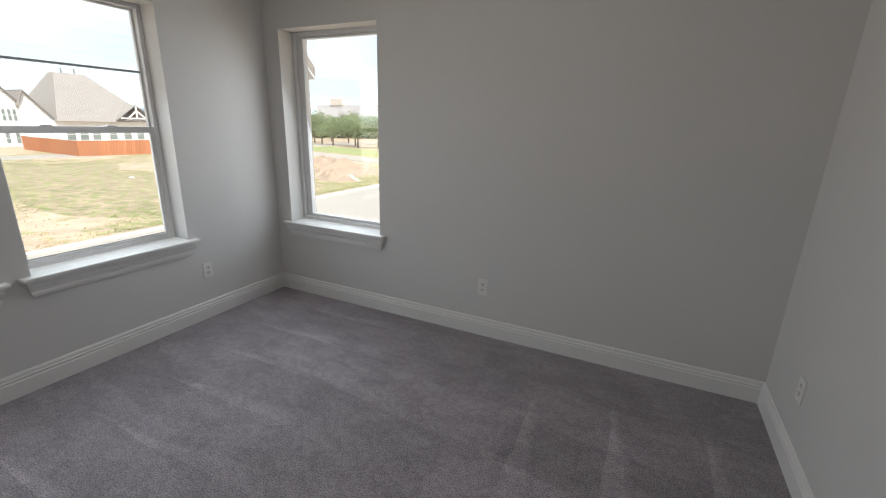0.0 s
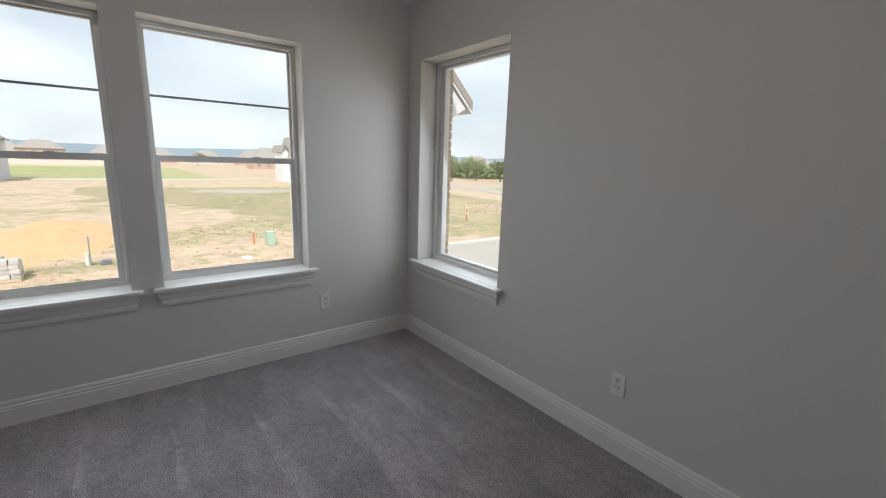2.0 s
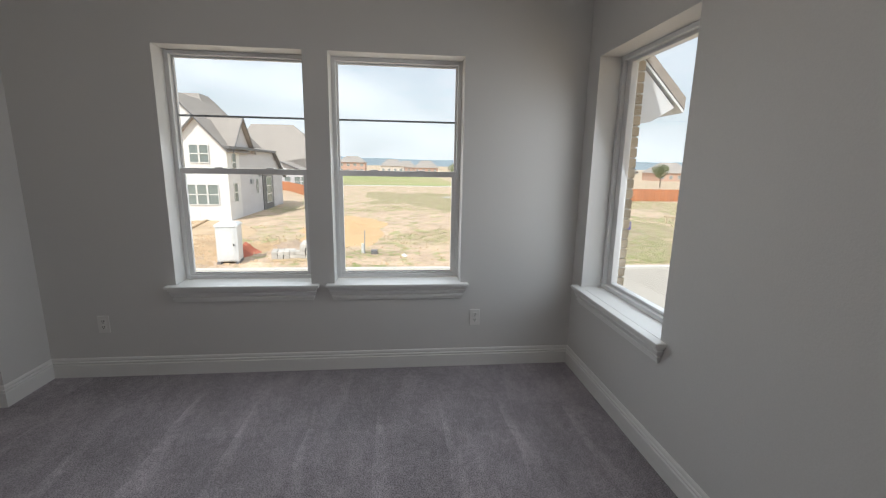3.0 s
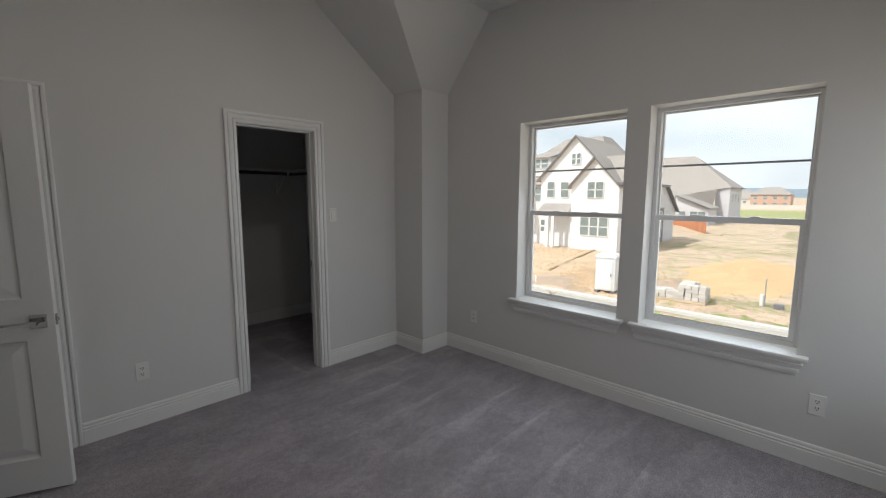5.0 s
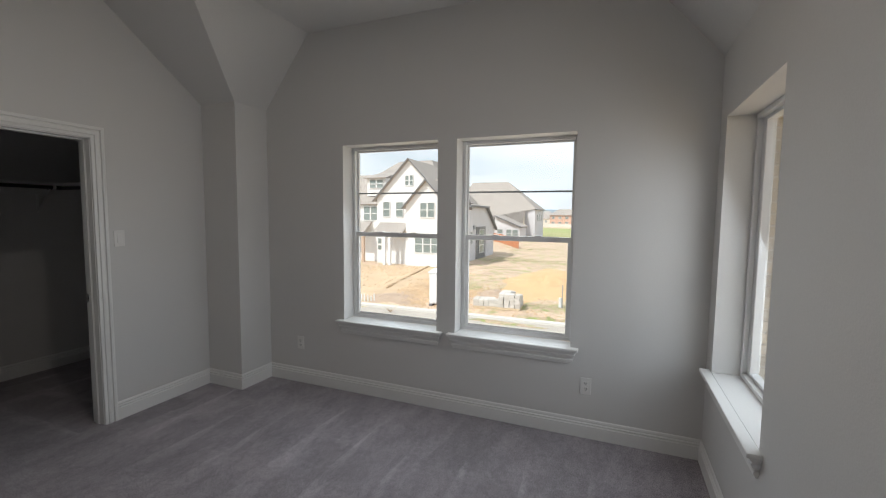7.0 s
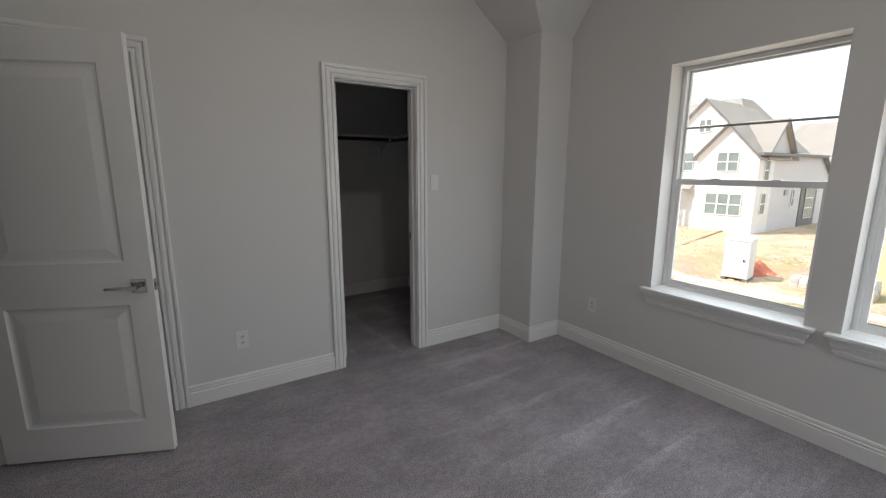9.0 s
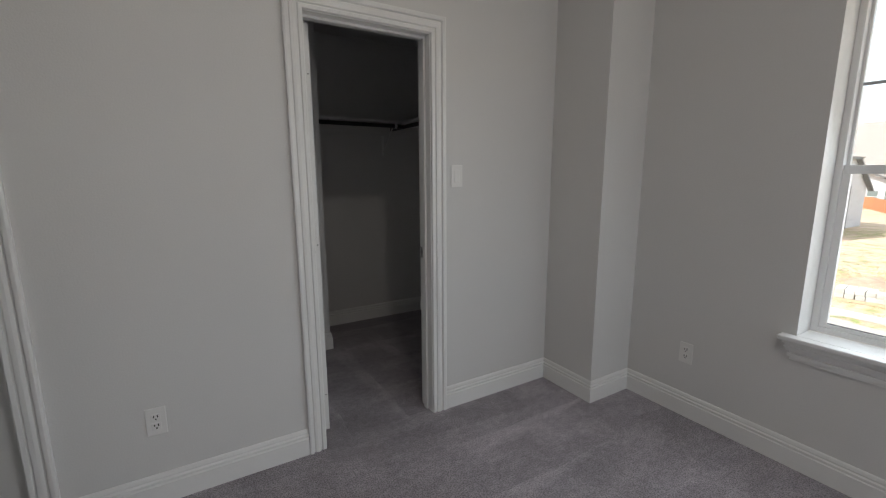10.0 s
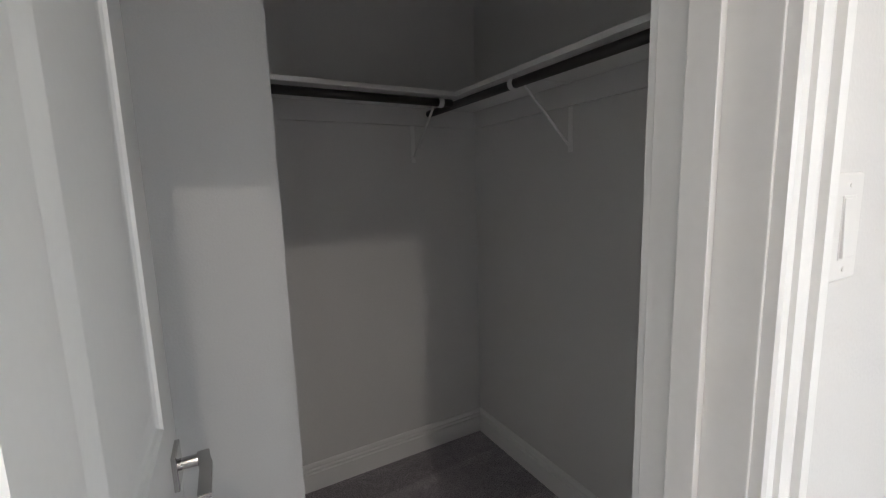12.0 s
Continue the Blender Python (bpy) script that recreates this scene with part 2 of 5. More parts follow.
SAND = material("orange_sand", (0.62, 0.41, 0.22), 0.95, 0.14, 0.6, 5, 0.03)
SOCK = material("straw_sock", (0.44, 0.32, 0.20), 0.95, 0.3, 1.5, 12, 0.02)
DIRT = material("turned_earth", (0.45, 0.335, 0.245), 0.95, 0.25, 0.9, 7, 0.05)
CONCRETE = material("pale_concrete", (0.44, 0.40, 0.35), 0.85, 0.08, 0.4, 12, 0.002)
HILLM = material("hazy_hills", (0.23, 0.29, 0.33), 1.0, 0.12, 0.004, 0.05)
LEAF = material("leaves", (0.23, 0.28, 0.13), 0.7, 0.35, 0.5, 4)
BARK = material("bark", (0.14, 0.10, 0.07), 0.9, 0.2, 3, 30)
GRASSM = material("grass_blades", (0.36, 0.38, 0.16), 0.8, 0.3, 0.3, 3)
STONEB = material("stone_blocks", (0.58, 0.55, 0.51), 0.85, 0.12, 2, 25, 0.004, random_tint=0.12)
TOILETW = material("pale_plastic", (0.72, 0.73, 0.73), 0.45, 0.04)
GREENP = material("green_enamel", (0.44, 0.58, 0.47), 0.5, 0.06)
ORANGE = material("orange_paint", (0.75, 0.20, 0.06), 0.6, 0.08)
REDBRICK = material("red_rubble", (0.42, 0.13, 0.08), 0.9, 0.15, 4, 30, random_tint=0.15)
STEEL = material("galvanised_steel", (0.38, 0.40, 0.42), 0.5, 0.1, metal=0.6)
STUCCO = material("pale_stucco", (0.66, 0.60, 0.53), 0.9, 0.06, 0.3, 4)
PEACH = material("peach_brick", (0.58, 0.38, 0.29), 0.9, 0.08, 0.3, 4)
LUMBER = material("pale_lumber", (0.60, 0.48, 0.33), 0.8, 0.1, 1, 20)
BANNER = material("violet_sign_face", (0.16, 0.14, 0.36), 0.6, 0.1)


# ---- mesh tools ----
def add_box(bm, lo, hi, bevel=0.0):
    x0, y0, z0 = lo
    x1, y1, z1 = hi
    vs = [bm.verts.new((x, y, z)) for z in (z0, z1) for y in (y0, y1) for x in (x0, x1)]
    fs = [bm.faces.new([vs[i] for i in q]) for q in
          ((0, 2, 3, 1), (4, 5, 7, 6), (0, 1, 5, 4), (2, 6, 7, 3), (0, 4, 6, 2), (1, 3, 7, 5))]
    if bevel:
        es = {e for f in fs for e in f.edges}
        bmesh.ops.bevel(bm, geom=list(es), offset=bevel, segments=2, affect="EDGES", profile=0.5)
    return fs


def box(lo, hi, bevel=0.0):
    bm = bmesh.new()
    add_box(bm, lo, hi, bevel)
    return bm


def link(name, bm, mat, smooth=False):
    bmesh.ops.recalc_face_normals(bm, faces=bm.faces)
    me = bpy.data.meshes.new(name)
    bm.to_mesh(me)
    bm.free()
    for m in (mat if isinstance(mat, (list, tuple)) else [mat]):
        me.materials.append(m)
    if smooth:
        for p in me.polygons:
            p.use_smooth = True
    return new(name, me)


def part(name, bm, mat, parent, label="", smooth=False):
    ob = link(name, bm, mat, smooth)
    ob.parent = parent
    if label:
        ob["label"] = label
    return ob


def thing(name, at, label, category, group="", kind=""):
    ob = new(name)
    ob.matrix_basis = at
    ob.empty_display_size = 0.1
    return tagged(ob, label, category, group, kind)


def structure(name, bm, mat, label, category=""):
    return tagged(link(name, bm, mat), label, category or name.split("_")[0], "", "structure")


def sweep(path, profile, place, closed=False):
    """Run a profile of (sideways, out) along a 2D path with mitred corners; place(u, v, out) gives the 3D point."""
    bm = bmesh.new()
    pts = [Vector(p) for p in path]
    rings = []
    for i, p in enumerate(pts):
        a = pts[i - 1] if i or closed else None
        c = pts[(i + 1) % len(pts)] if i + 1 < len(pts) or closed else None
        d1 = (p - a).normalized() if a is not None else (c - p).normalized()
        d2 = (c - p).normalized() if c is not None else d1
        n1, n2 = Vector((-d1.y, d1.x)), Vector((-d2.y, d2.x))
        m = (n1 + n2) / (1 + n1.dot(n2))
        rings.append([bm.verts.new(place(*(p + m * s), o)) for s, o in profile])
    k = len(profile)
    for i in range(len(rings) if closed else len(rings) - 1):
        r, q = rings[i], rings[(i + 1) % len(rings)]
        for j in range(k):
            bm.faces.new((r[j], r[(j + 1) % k], q[(j + 1) % k], q[j]))
    if not closed:
        bm.faces.new(rings[0])
        bm.faces.new(list(reversed(rings[-1])))
    return bm


def cylinder(p, q, r0, r1=None, seg=16, bm=None):
    bm = bm or bmesh.new()
    p, q = Vector(p), Vector(q)
    made = bmesh.ops.create_cone(bm, cap_ends=True, segments=seg, radius1=r0, radius2=r0 if r1 is None else r1, depth=(q - p).length)
    rot = (q - p).to_track_quat("Z", "Y").to_matrix().to_4x4()
    bmesh.ops.transform(bm, matrix=Matrix.Translation((p + q) / 2) @ rot, verts=made["verts"])
    return bm


def wall_mesh(u0, u1, z0, z1, t0, t1, openings, along):
    """A thick wall from u0 to u1 with openings (ua, ub, za, zb) right through it; along 'x' or 'y'."""
    bm = bmesh.new()
    us = sorted({u0, u1, *[o[0] for o in openings], *[o[1] for o in openings]})
    zs = sorted({z0, z1, *[o[2] for o in openings], *[o[3] for o in openings]})

    def solid(i, j):
        if not (0 <= i < len(us) - 1 and 0 <= j < len(zs) - 1):
            return False
        u, z = (us[i] + us[i + 1]) / 2, (zs[j] + zs[j + 1]) / 2
        return not any(a < u < b and c < z < d for a, b, c, d in openings)

    cache = {}

    def v(u, t, z):
        key = (round(u, 5), round(t, 5), round(z, 5))
        if key not in cache:
            cache[key] = bm.verts.new((u, t, z) if along == "x" else (t, u, z))
        return cache[key]

    for i in range(len(us) - 1):
        for j in range(len(zs) - 1):
            if not solid(i, j):
                continue
            a, b, c, d = us[i], us[i + 1], zs[j], zs[j + 1]
            for t in (t0, t1):
                bm.faces.new((v(a, t, c), v(b, t, c), v(b, t, d), v(a, t, d)))
            for (di, dj), (p, q) in (((-1, 0), ((a, c), (a, d))), ((1, 0), ((b, c), (b, d))), ((0, -1), ((a, c), (b, c))), ((0, 1), ((a, d), (b, d)))):
                if not solid(i + di, j + dj):
                    bm.faces.new((v(p[0], t0, p[1]), v(q[0], t0, q[1]), v(q[0], t1, q[1]), v(p[0], t1, p[1])))
    return bm


# ---- plan of the room ----
XD, YB, HC, PLATE_Z = 3.605, 3.934, 3.08, 2.50   # far walls, flat ceiling, low ceiling edge at the eaves
WIN_A = ((1.222, 2.092), (2.247, 3.112))         # two windows in the street wall
WIN_B = (0.158, 1.06)                            # one in the side wall
SILL, HEAD = 0.630, 2.116
CL0, CL1, DOOR_H = 1.213, 1.825, 2.040           # closet doorway
LD0, LD1 = 2.915, 3.525                          # closed door beside the corner
EN0, EN1 = 0.115, 0.885                          # entry doorway, in the wall opposite the street
PX, PY = 0.345, 0.392                            # boxed pillar in the corner
CX0, CY1, RX, RY = 0.375, -1.722, 1.452, -1.212  # closet: end wall, back wall, return wall

structure("wall_street", wall_mesh(-0.20, YB + 0.20, -0.3, HC + 0.1, -0.20, 0.0,
          [(a, b, SILL - 0.022, HEAD) for a, b in WIN_A], "y"), PAINT, "greige painted wall with two sash windows", "wall")
structure("wall_side", wall_mesh(0.0, XD + 0.12, -0.3, HC + 0.1, YB, YB + 0.20,
          [(WIN_B[0], WIN_B[1], SILL - 0.022, HEAD)], "x"), PAINT, "greige painted wall with one fixed window", "wall")
structure("wall_closet", wall_mesh(0.0, XD + 0.12, -0.3, HC + 0.1, -0.118, 0.0,
          [(CL0 - 0.018, CL1 + 0.018, -0.02, DOOR_H + 0.018), (LD0 - 0.018, LD1 + 0.018, -0.02, DOOR_H + 0.018)], "x"),
          PAINT, "greige painted wall with closet doorway and closed door", "wall")
structure("wall_entry", wall_mesh(0.0, YB, -0.3, HC + 0.1, XD, XD + 0.12,
          [(EN0 - 0.018, EN1 + 0.018, -0.02, DOOR_H + 0.018)], "y"), PAINT, "greige painted wall with the entry doorway", "wall")
structure("pillar", box((0.0, 0.0, -0.05), (PX, PY, HC + 0.05)), PAINT, "greige boxed corner pillar", "pillar")
structure("floor", box((-0.02, -1.9, -0.25), (XD + 0.1, YB + 0.02, 0.0)), CARPET, "grey-brown cut pile carpet with brushed lanes", "floor")

# ceiling: flat middle, a slope down to the side wall, and the flared soffit over the pillar
bm = bmesh.new()
YS = YB - (HC - PLATE_Z) / 1.19
fx, fy = PX + 0.83, PY + 0.485


def face(*pts):
    return bm.faces.new([bm.verts.new(p) for p in pts])


face((-0.1, -0.1, HC), (XD + 0.1, -0.1, HC), (XD + 0.1, YS, HC), (-0.1, YS, HC))
face((-0.1, YS, HC), (XD + 0.1, YS, HC), (XD + 0.1, YB + 0.05, PLATE_Z - 0.06), (-0.1, YB + 0.05, PLATE_Z - 0.06))
face((PX, -0.05, PLATE_Z - 0.03), (PX, PY, PLATE_Z - 0.03), (fx, fy, HC), (fx, -0.05, HC))
face((-0.05, PY, PLATE_Z - 0.03), (-0.05, fy, HC), (fx, fy, HC), (PX, PY, PLATE_Z - 0.03))
bmesh.ops.remove_doubles(bm, verts=bm.verts, dist=0.0005)
structure("ceiling", bm, CEIL, "painted vaulted ceiling with sloped edges", "ceiling")
structure("roof_deck", box((-0.20, -1.9, HC + 0.1), (5.2, YB + 0.20, HC + 0.2)), CEIL, "plain deck closing the attic", "roof")

# closet shell and landing shell
structure("wall_closet_back", box((CX0 - 0.1, CY1 - 0.1, -0.3), (RX + 0.6, CY1, 2.5)), PAINT, "greige closet back wall", "wall")
structure("wall_closet_end", box((CX0 - 0.1, CY1, -0.3), (CX0, -0.118, 2.5)), PAINT, "greige closet end wall", "wall")
structure("wall_closet_return", box((RX, CY1, -0.3), (2.75, RY, 2.5)), PAINT, "greige closet return wall", "wall")
structure("wall_closet_far", box((2.65, RY, -0.3), (2.75, -0.118, 2.5)), PAINT, "greige closet far wall", "wall")
structure("ceiling_closet", box((CX0 - 0.1, CY1 - 0.1, 2.5), (2.75, -0.118, 2.6)), CEIL, "painted closet ceiling", "ceiling")
structure("floor_landing", box((XD + 0.1, -0.6, -0.25), (5.2, 2.2, 0.0)), CARPET, "grey-brown carpet of the landing", "floor")
structure("wall_landing_far", box((5.1, -0.6, -0.05), (5.2, 2.2, 2.6)), PAINT, "greige landing wall", "wall")
structure("wall_landing_near", box((XD + 0.12, -0.7, -0.05), (5.2, -0.6, 2.6)), PAINT, "greige landing wall", "wall")
structure("wall_landing_end", box((XD + 0.12, 2.2, -0.05), (5.2, 2.3, 2.6)), PAINT, "greige landing wall", "wall")
structure("ceiling_landing", box((XD + 0.1, -0.7, 2.6), (5.2, 2.3, 2.7)), CEIL, "painted landing ceiling", "ceiling")

# ---- baseboards ----
BASE = [(0, 0), (0.016, 0), (0.016, 0.086), (0.010, 0.090), (0.010, 0.094), (0.014, 0.097), (0.014, 0.104), (0.007, 0.109),
        (0.007, 0.113), (0.0105, 0.117), (0.008, 0.128), (0.004, 0.133), (0, 0.133)]


def baseboard(points, label="white moulded baseboard"):
    bm_ = sweep(points, [(s + 0.0005, o) for s, o in BASE], lambda u, v, o: (u, v, o))
    structure("baseboard", bm_, TRIM, label, "baseboard")


CW = 0.088
baseboard([(CL0 - CW, 0), (PX, 0), (PX, PY), (0, PY), (0, YB), (XD, YB), (XD, EN1 + CW)][::-1])
baseboard([(CL1 + CW, 0), (LD0 - CW, 0)])
baseboard([(RX, CY1), (CX0, CY1), (CX0, -0.118), (CL0 - CW, -0.118)][::-1])
baseboard([(2.65, RY), (RX, RY), (RX, CY1)][::-1])

# ---- door casings and jambs ----
CASE = [(0.004, 0), (0.004, 0.011), (0.008, 0.0135), (0.021, 0.0135), (0.025, 0.0065), (0.028, 0.0065), (0.031, 0.0150), (0.045, 0.0170), (0.056, 0.0150),
        (0.060, 0.0080), (0.063, 0.0080), (0.066, 0.0195), (0.078, 0.0215), (0.086, 0.0190), (0.086, 0)]


def casing(a, b, place, name_label):
    bm_ = sweep([(a, 0.0), (a, DOOR_H), (b, DOOR_H), (b, 0.0)], [(s, o + 0.0005) for s, o in CASE], place)
    return structure("door_casing", bm_, TRIM, name_label, "trim")


def jamb(a, b, t0, t1, stop, along, label):
    """Lining of a doorway, with its door stops; t runs through the wall."""
    bm_ = bmesh.new()

    def bx(u0, u1, s0, s1, z0, z1):
        add_box(bm_, (u0, s0, z0) if along == "x" else (s0, u0, z0), (u1, s1, z1) if along == "x" else (s1, u1, z1), 0.001)
    bx(a - 0.018, a, t0, t1, 0, DOOR_H)
    bx(b, b + 0.018, t0, t1, 0, DOOR_H)
    bx(a - 0.018, b + 0.018, t0, t1, DOOR_H, DOOR_H + 0.018)
    bx(a, a + 0.011, stop, stop + 0.032, 0, DOOR_H)
    bx(b - 0.011, b, stop, stop + 0.032, 0, DOOR_H)
    bx(a + 0.011, b - 0.011, stop, stop + 0.032, DOOR_H - 0.011, DOOR_H)
    return structure("door_jamb", bm_, TRIM, label, "trim")


casing(CL0, CL1, lambda u, v, o: (u, o, v), "white fluted door casing around the closet doorway")
casing(CL0, CL1, lambda u, v, o: (u, -0.118 - o, v), "white fluted door casing inside the closet")
casing(LD0, LD1, lambda u, v, o: (u, o, v), "white fluted door casing around the closed door")
casing(EN0, EN1, lambda u, v, o: (XD - o, u, v), "white fluted door casing around the entry doorway")
jamb(CL0, CL1, -0.1185, 0.0005, -0.078, "x", "white closet door lining with stops")
jamb(LD0, LD1, -0.1185, 0.0005, -0.075, "x", "white door lining of the closed door")
jamb(EN0, EN1, XD - 0.0005, XD + 0.1205, XD + 0.042, "y", "white entry door lining with stops")


# ---- doors ----
def door_slab(bm_, w, h, t, panels):
    """A moulded slab, hinge edge at x=0, faces at y=0 and y=-t, panels (x0, x1, z0, z1) pressed into both faces."""
    xs = sorted({0.0, w, *[p[0] for p in panels], *[p[1] for p in panels]})
    zs = sorted({0.0, h, *[p[2] for p in panels], *[p[3] for p in panels]})
    steps = ((0.0, 0.0), (0.004, 0.005), (0.010, 0.0085), (0.018, 0.0095), (0.024, 0.0095), (0.062, 0.0035), (0.066, 0.003))
    for y, sgn in ((0.0, -1), (-t, 1)):
        for i in range(len(xs) - 1):
            for j in range(len(zs) - 1):
                a, b, c, d = xs[i], xs[i + 1], zs[j], zs[j + 1]
                if any(p[0] <= (a + b) / 2 <= p[1] and p[2] <= (c + d) / 2 <= p[3] for p in panels):
                    rings = []
                    for off, dep in steps:
                        yy = y + sgn * dep
                        rings.append([bm_.verts.new(q) for q in ((a + off, yy, c + off), (b - off, yy, c + off), (b - off, yy, d - off), (a + off, yy, d - off))])
                    for r, q in zip(rings, rings[1:]):
                        for k in range(4):
                            bm_.faces.new((r[k], r[(k + 1) % 4], q[(k + 1) % 4], q[k]))
                    bm_.faces.new(rings[-1])
                else:
                    bm_.faces.new([bm_.verts.new(q) for q in ((a, y, c), (b, y, c), (b, y, d), (a, y, d))])
    for q in (((0, 0, 0), (w, 0, 0), (w, -t, 0), (0, -t, 0)), ((0, 0, h), (w, 0, h), (w, -t, h), (0, -t, h)),
              ((0, 0, 0), (0, -t, 0), (0, -t, h), (0, 0, h)), ((w, 0, 0), (w, -t, 0), (w, -t, h), (w, 0, h))):
        bm_.faces.new([bm_.verts.new(p) for p in q])
    bmesh.ops.remove_doubles(bm_, verts=bm_.verts, dist=0.0003)


def lever_set(parent, x, z, y, out, toward_x):
    """Square rose and flat lever on a door face; out is +1 or -1 along y, the lever points along toward_x."""
    lo, hi = sorted((y, y + out * 0.009))
    rose = part("rose", box((x - 0.033, lo, z - 0.033), (x + 0.033, hi, z + 0.033), 0.0015), CHROME, parent, "square polished chrome rose")
    b2 = bmesh.new()
    cylinder((x, y + out * 0.008, z), (x, y + out * 0.052, z), 0.0105, bm=b2)
    part("spindle", b2, CHROME, rose, smooth=False)
    b2 = bmesh.new()
    pts = ((-0.011, 0.036, 0.011), (0.012, 0.038, 0.010), (0.030, 0.042, 0.0065), (0.120, 0.042, 0.005))
    rings = [[b2.verts.new((x + toward_x * u, y + out * (d + e), z + h * s)) for e, s in ((0, -1), (0.021, -1), (0.021, 1), (0, 1))] for u, d, h in pts]
    for r0, r1 in zip(rings, rings[1:]):
        for k in range(4):
            b2.faces.new((r0[k], r0[(k + 1) % 4], r1[(k + 1) % 4], r1[k]))
    b2.faces.new(rings[0])
    b2.faces.new(rings[-1][::-1])
    bmesh.ops.bevel(b2, geom=list(b2.edges), offset=0.0012, segments=2, affect="EDGES")
    part("lever", b2, CHROME, rose, "flat polished chrome lever")


def hinge(parent, x, z, y):
    b2 = bmesh.new()
    add_box(b2, (x - 0.0015, y - 0.033, z - 0.05), (x + 0.001, y - 0.002, z + 0.05), 0.0005)
    cylinder((x - 0.002, y + 0.004, z - 0.05), (x - 0.002, y + 0.004, z + 0.05), 0.006, seg=12, bm=b2)
    hg = part("hinge", b2, TRIM, parent, "painted hinge")
    for dz in (-0.034, 0.0, 0.034):
        part("screw", cylinder((x - 0.0024, y - 0.018 + (0.006 if dz else -0.006), z + dz), (x - 0.0012, y - 0.018 + (0.006 if dz else -0.006), z + dz), 0.003, seg=10), GASKET, hg)


def door(name, at, w, label, lever_z, faces, latch=True):
    d = thing(name, at, label, "door", kind="structure" if name.startswith("door_") else "")
    b2 = bmesh.new()
    s = 0.115
    door_slab(b2, w, DOOR_H - 0.022, 0.035, [(s, w - s, 0.175, 0.79), (s, w - s, 1.0, DOOR_H - 0.022 - 0.13)])
    part("leaf", b2, TRIM, d, "white two-panel moulded leaf")
    for y, out in faces:
        lever_set(d, w - 0.062, lever_z, y, out, -1)
    if latch:
        plate_ = part("latch_plate", box((w - 0.001, -0.030, lever_z - 0.028), (w + 0.0015, -0.005, lever_z + 0.028)), CHROME, d, "chrome latch plate")
        part("latch_bolt", box((w, -0.024, lever_z - 0.008), (w + 0.011, -0.011, lever_z + 0.008), 0.002), CHROME, plate_)
    for z in (0.2, 1.0, 1.8):
        hinge(d, 0.0, z, 0.0)
    return d


# entry door stands part open into the room; closet door is folded right into the closet; the third is shut
hx, hy = XD - 0.004, EN0 + 0.002
ang = math.degrees(math.atan2(0.425 - hy, 2.897 - hx))
door("door_entry", pose(hx, hy, 0.014, 0, 0, ang) @ Matrix.Translation((0, 0.0, 0)), 0.762,
     "white two-panel door with chrome lever, standing ajar", 0.885, ((0.0, 1), (-0.035, -1)))
door("door_closet", Matrix.Translation((1.773, -0.128, 0.014)) @ Matrix.Rotation(math.atan2(-0.594, -0.022), 4, "Z") @ Matrix.Translation((0, 0.035, 0)) ,
     0.606, "white two-panel closet door with chrome lever, open inwards", 0.900, ((0.0, 1), (-0.035, -1)))
door("door_shut", Matrix.Translation((LD1 - 0.003, -0.079, 0.014)) @ Matrix.Rotation(math.pi, 4, "Z") @ Matrix.Translation((0, 0.035, 0)), 0.599,
     "white two-panel door with chrome lever, shut", 0.90, ((-0.035, -1),), latch=False)

# strike plate on the closet lining
sp = thing("strike_plate", pose(CL0 + 0.001, -0.098, 0.925), "chrome strike plate on the closet door lining", "strike plate")
part("plate", box((0, -0.014, -0.030), (0.0016, 0.014, 0.030), 0.0005), CHROME, sp)
part("hole", box((0.0012, -0.006, -0.010), (0.002, 0.006, 0.010)), DARKSLOT, sp, "dark latch hole")


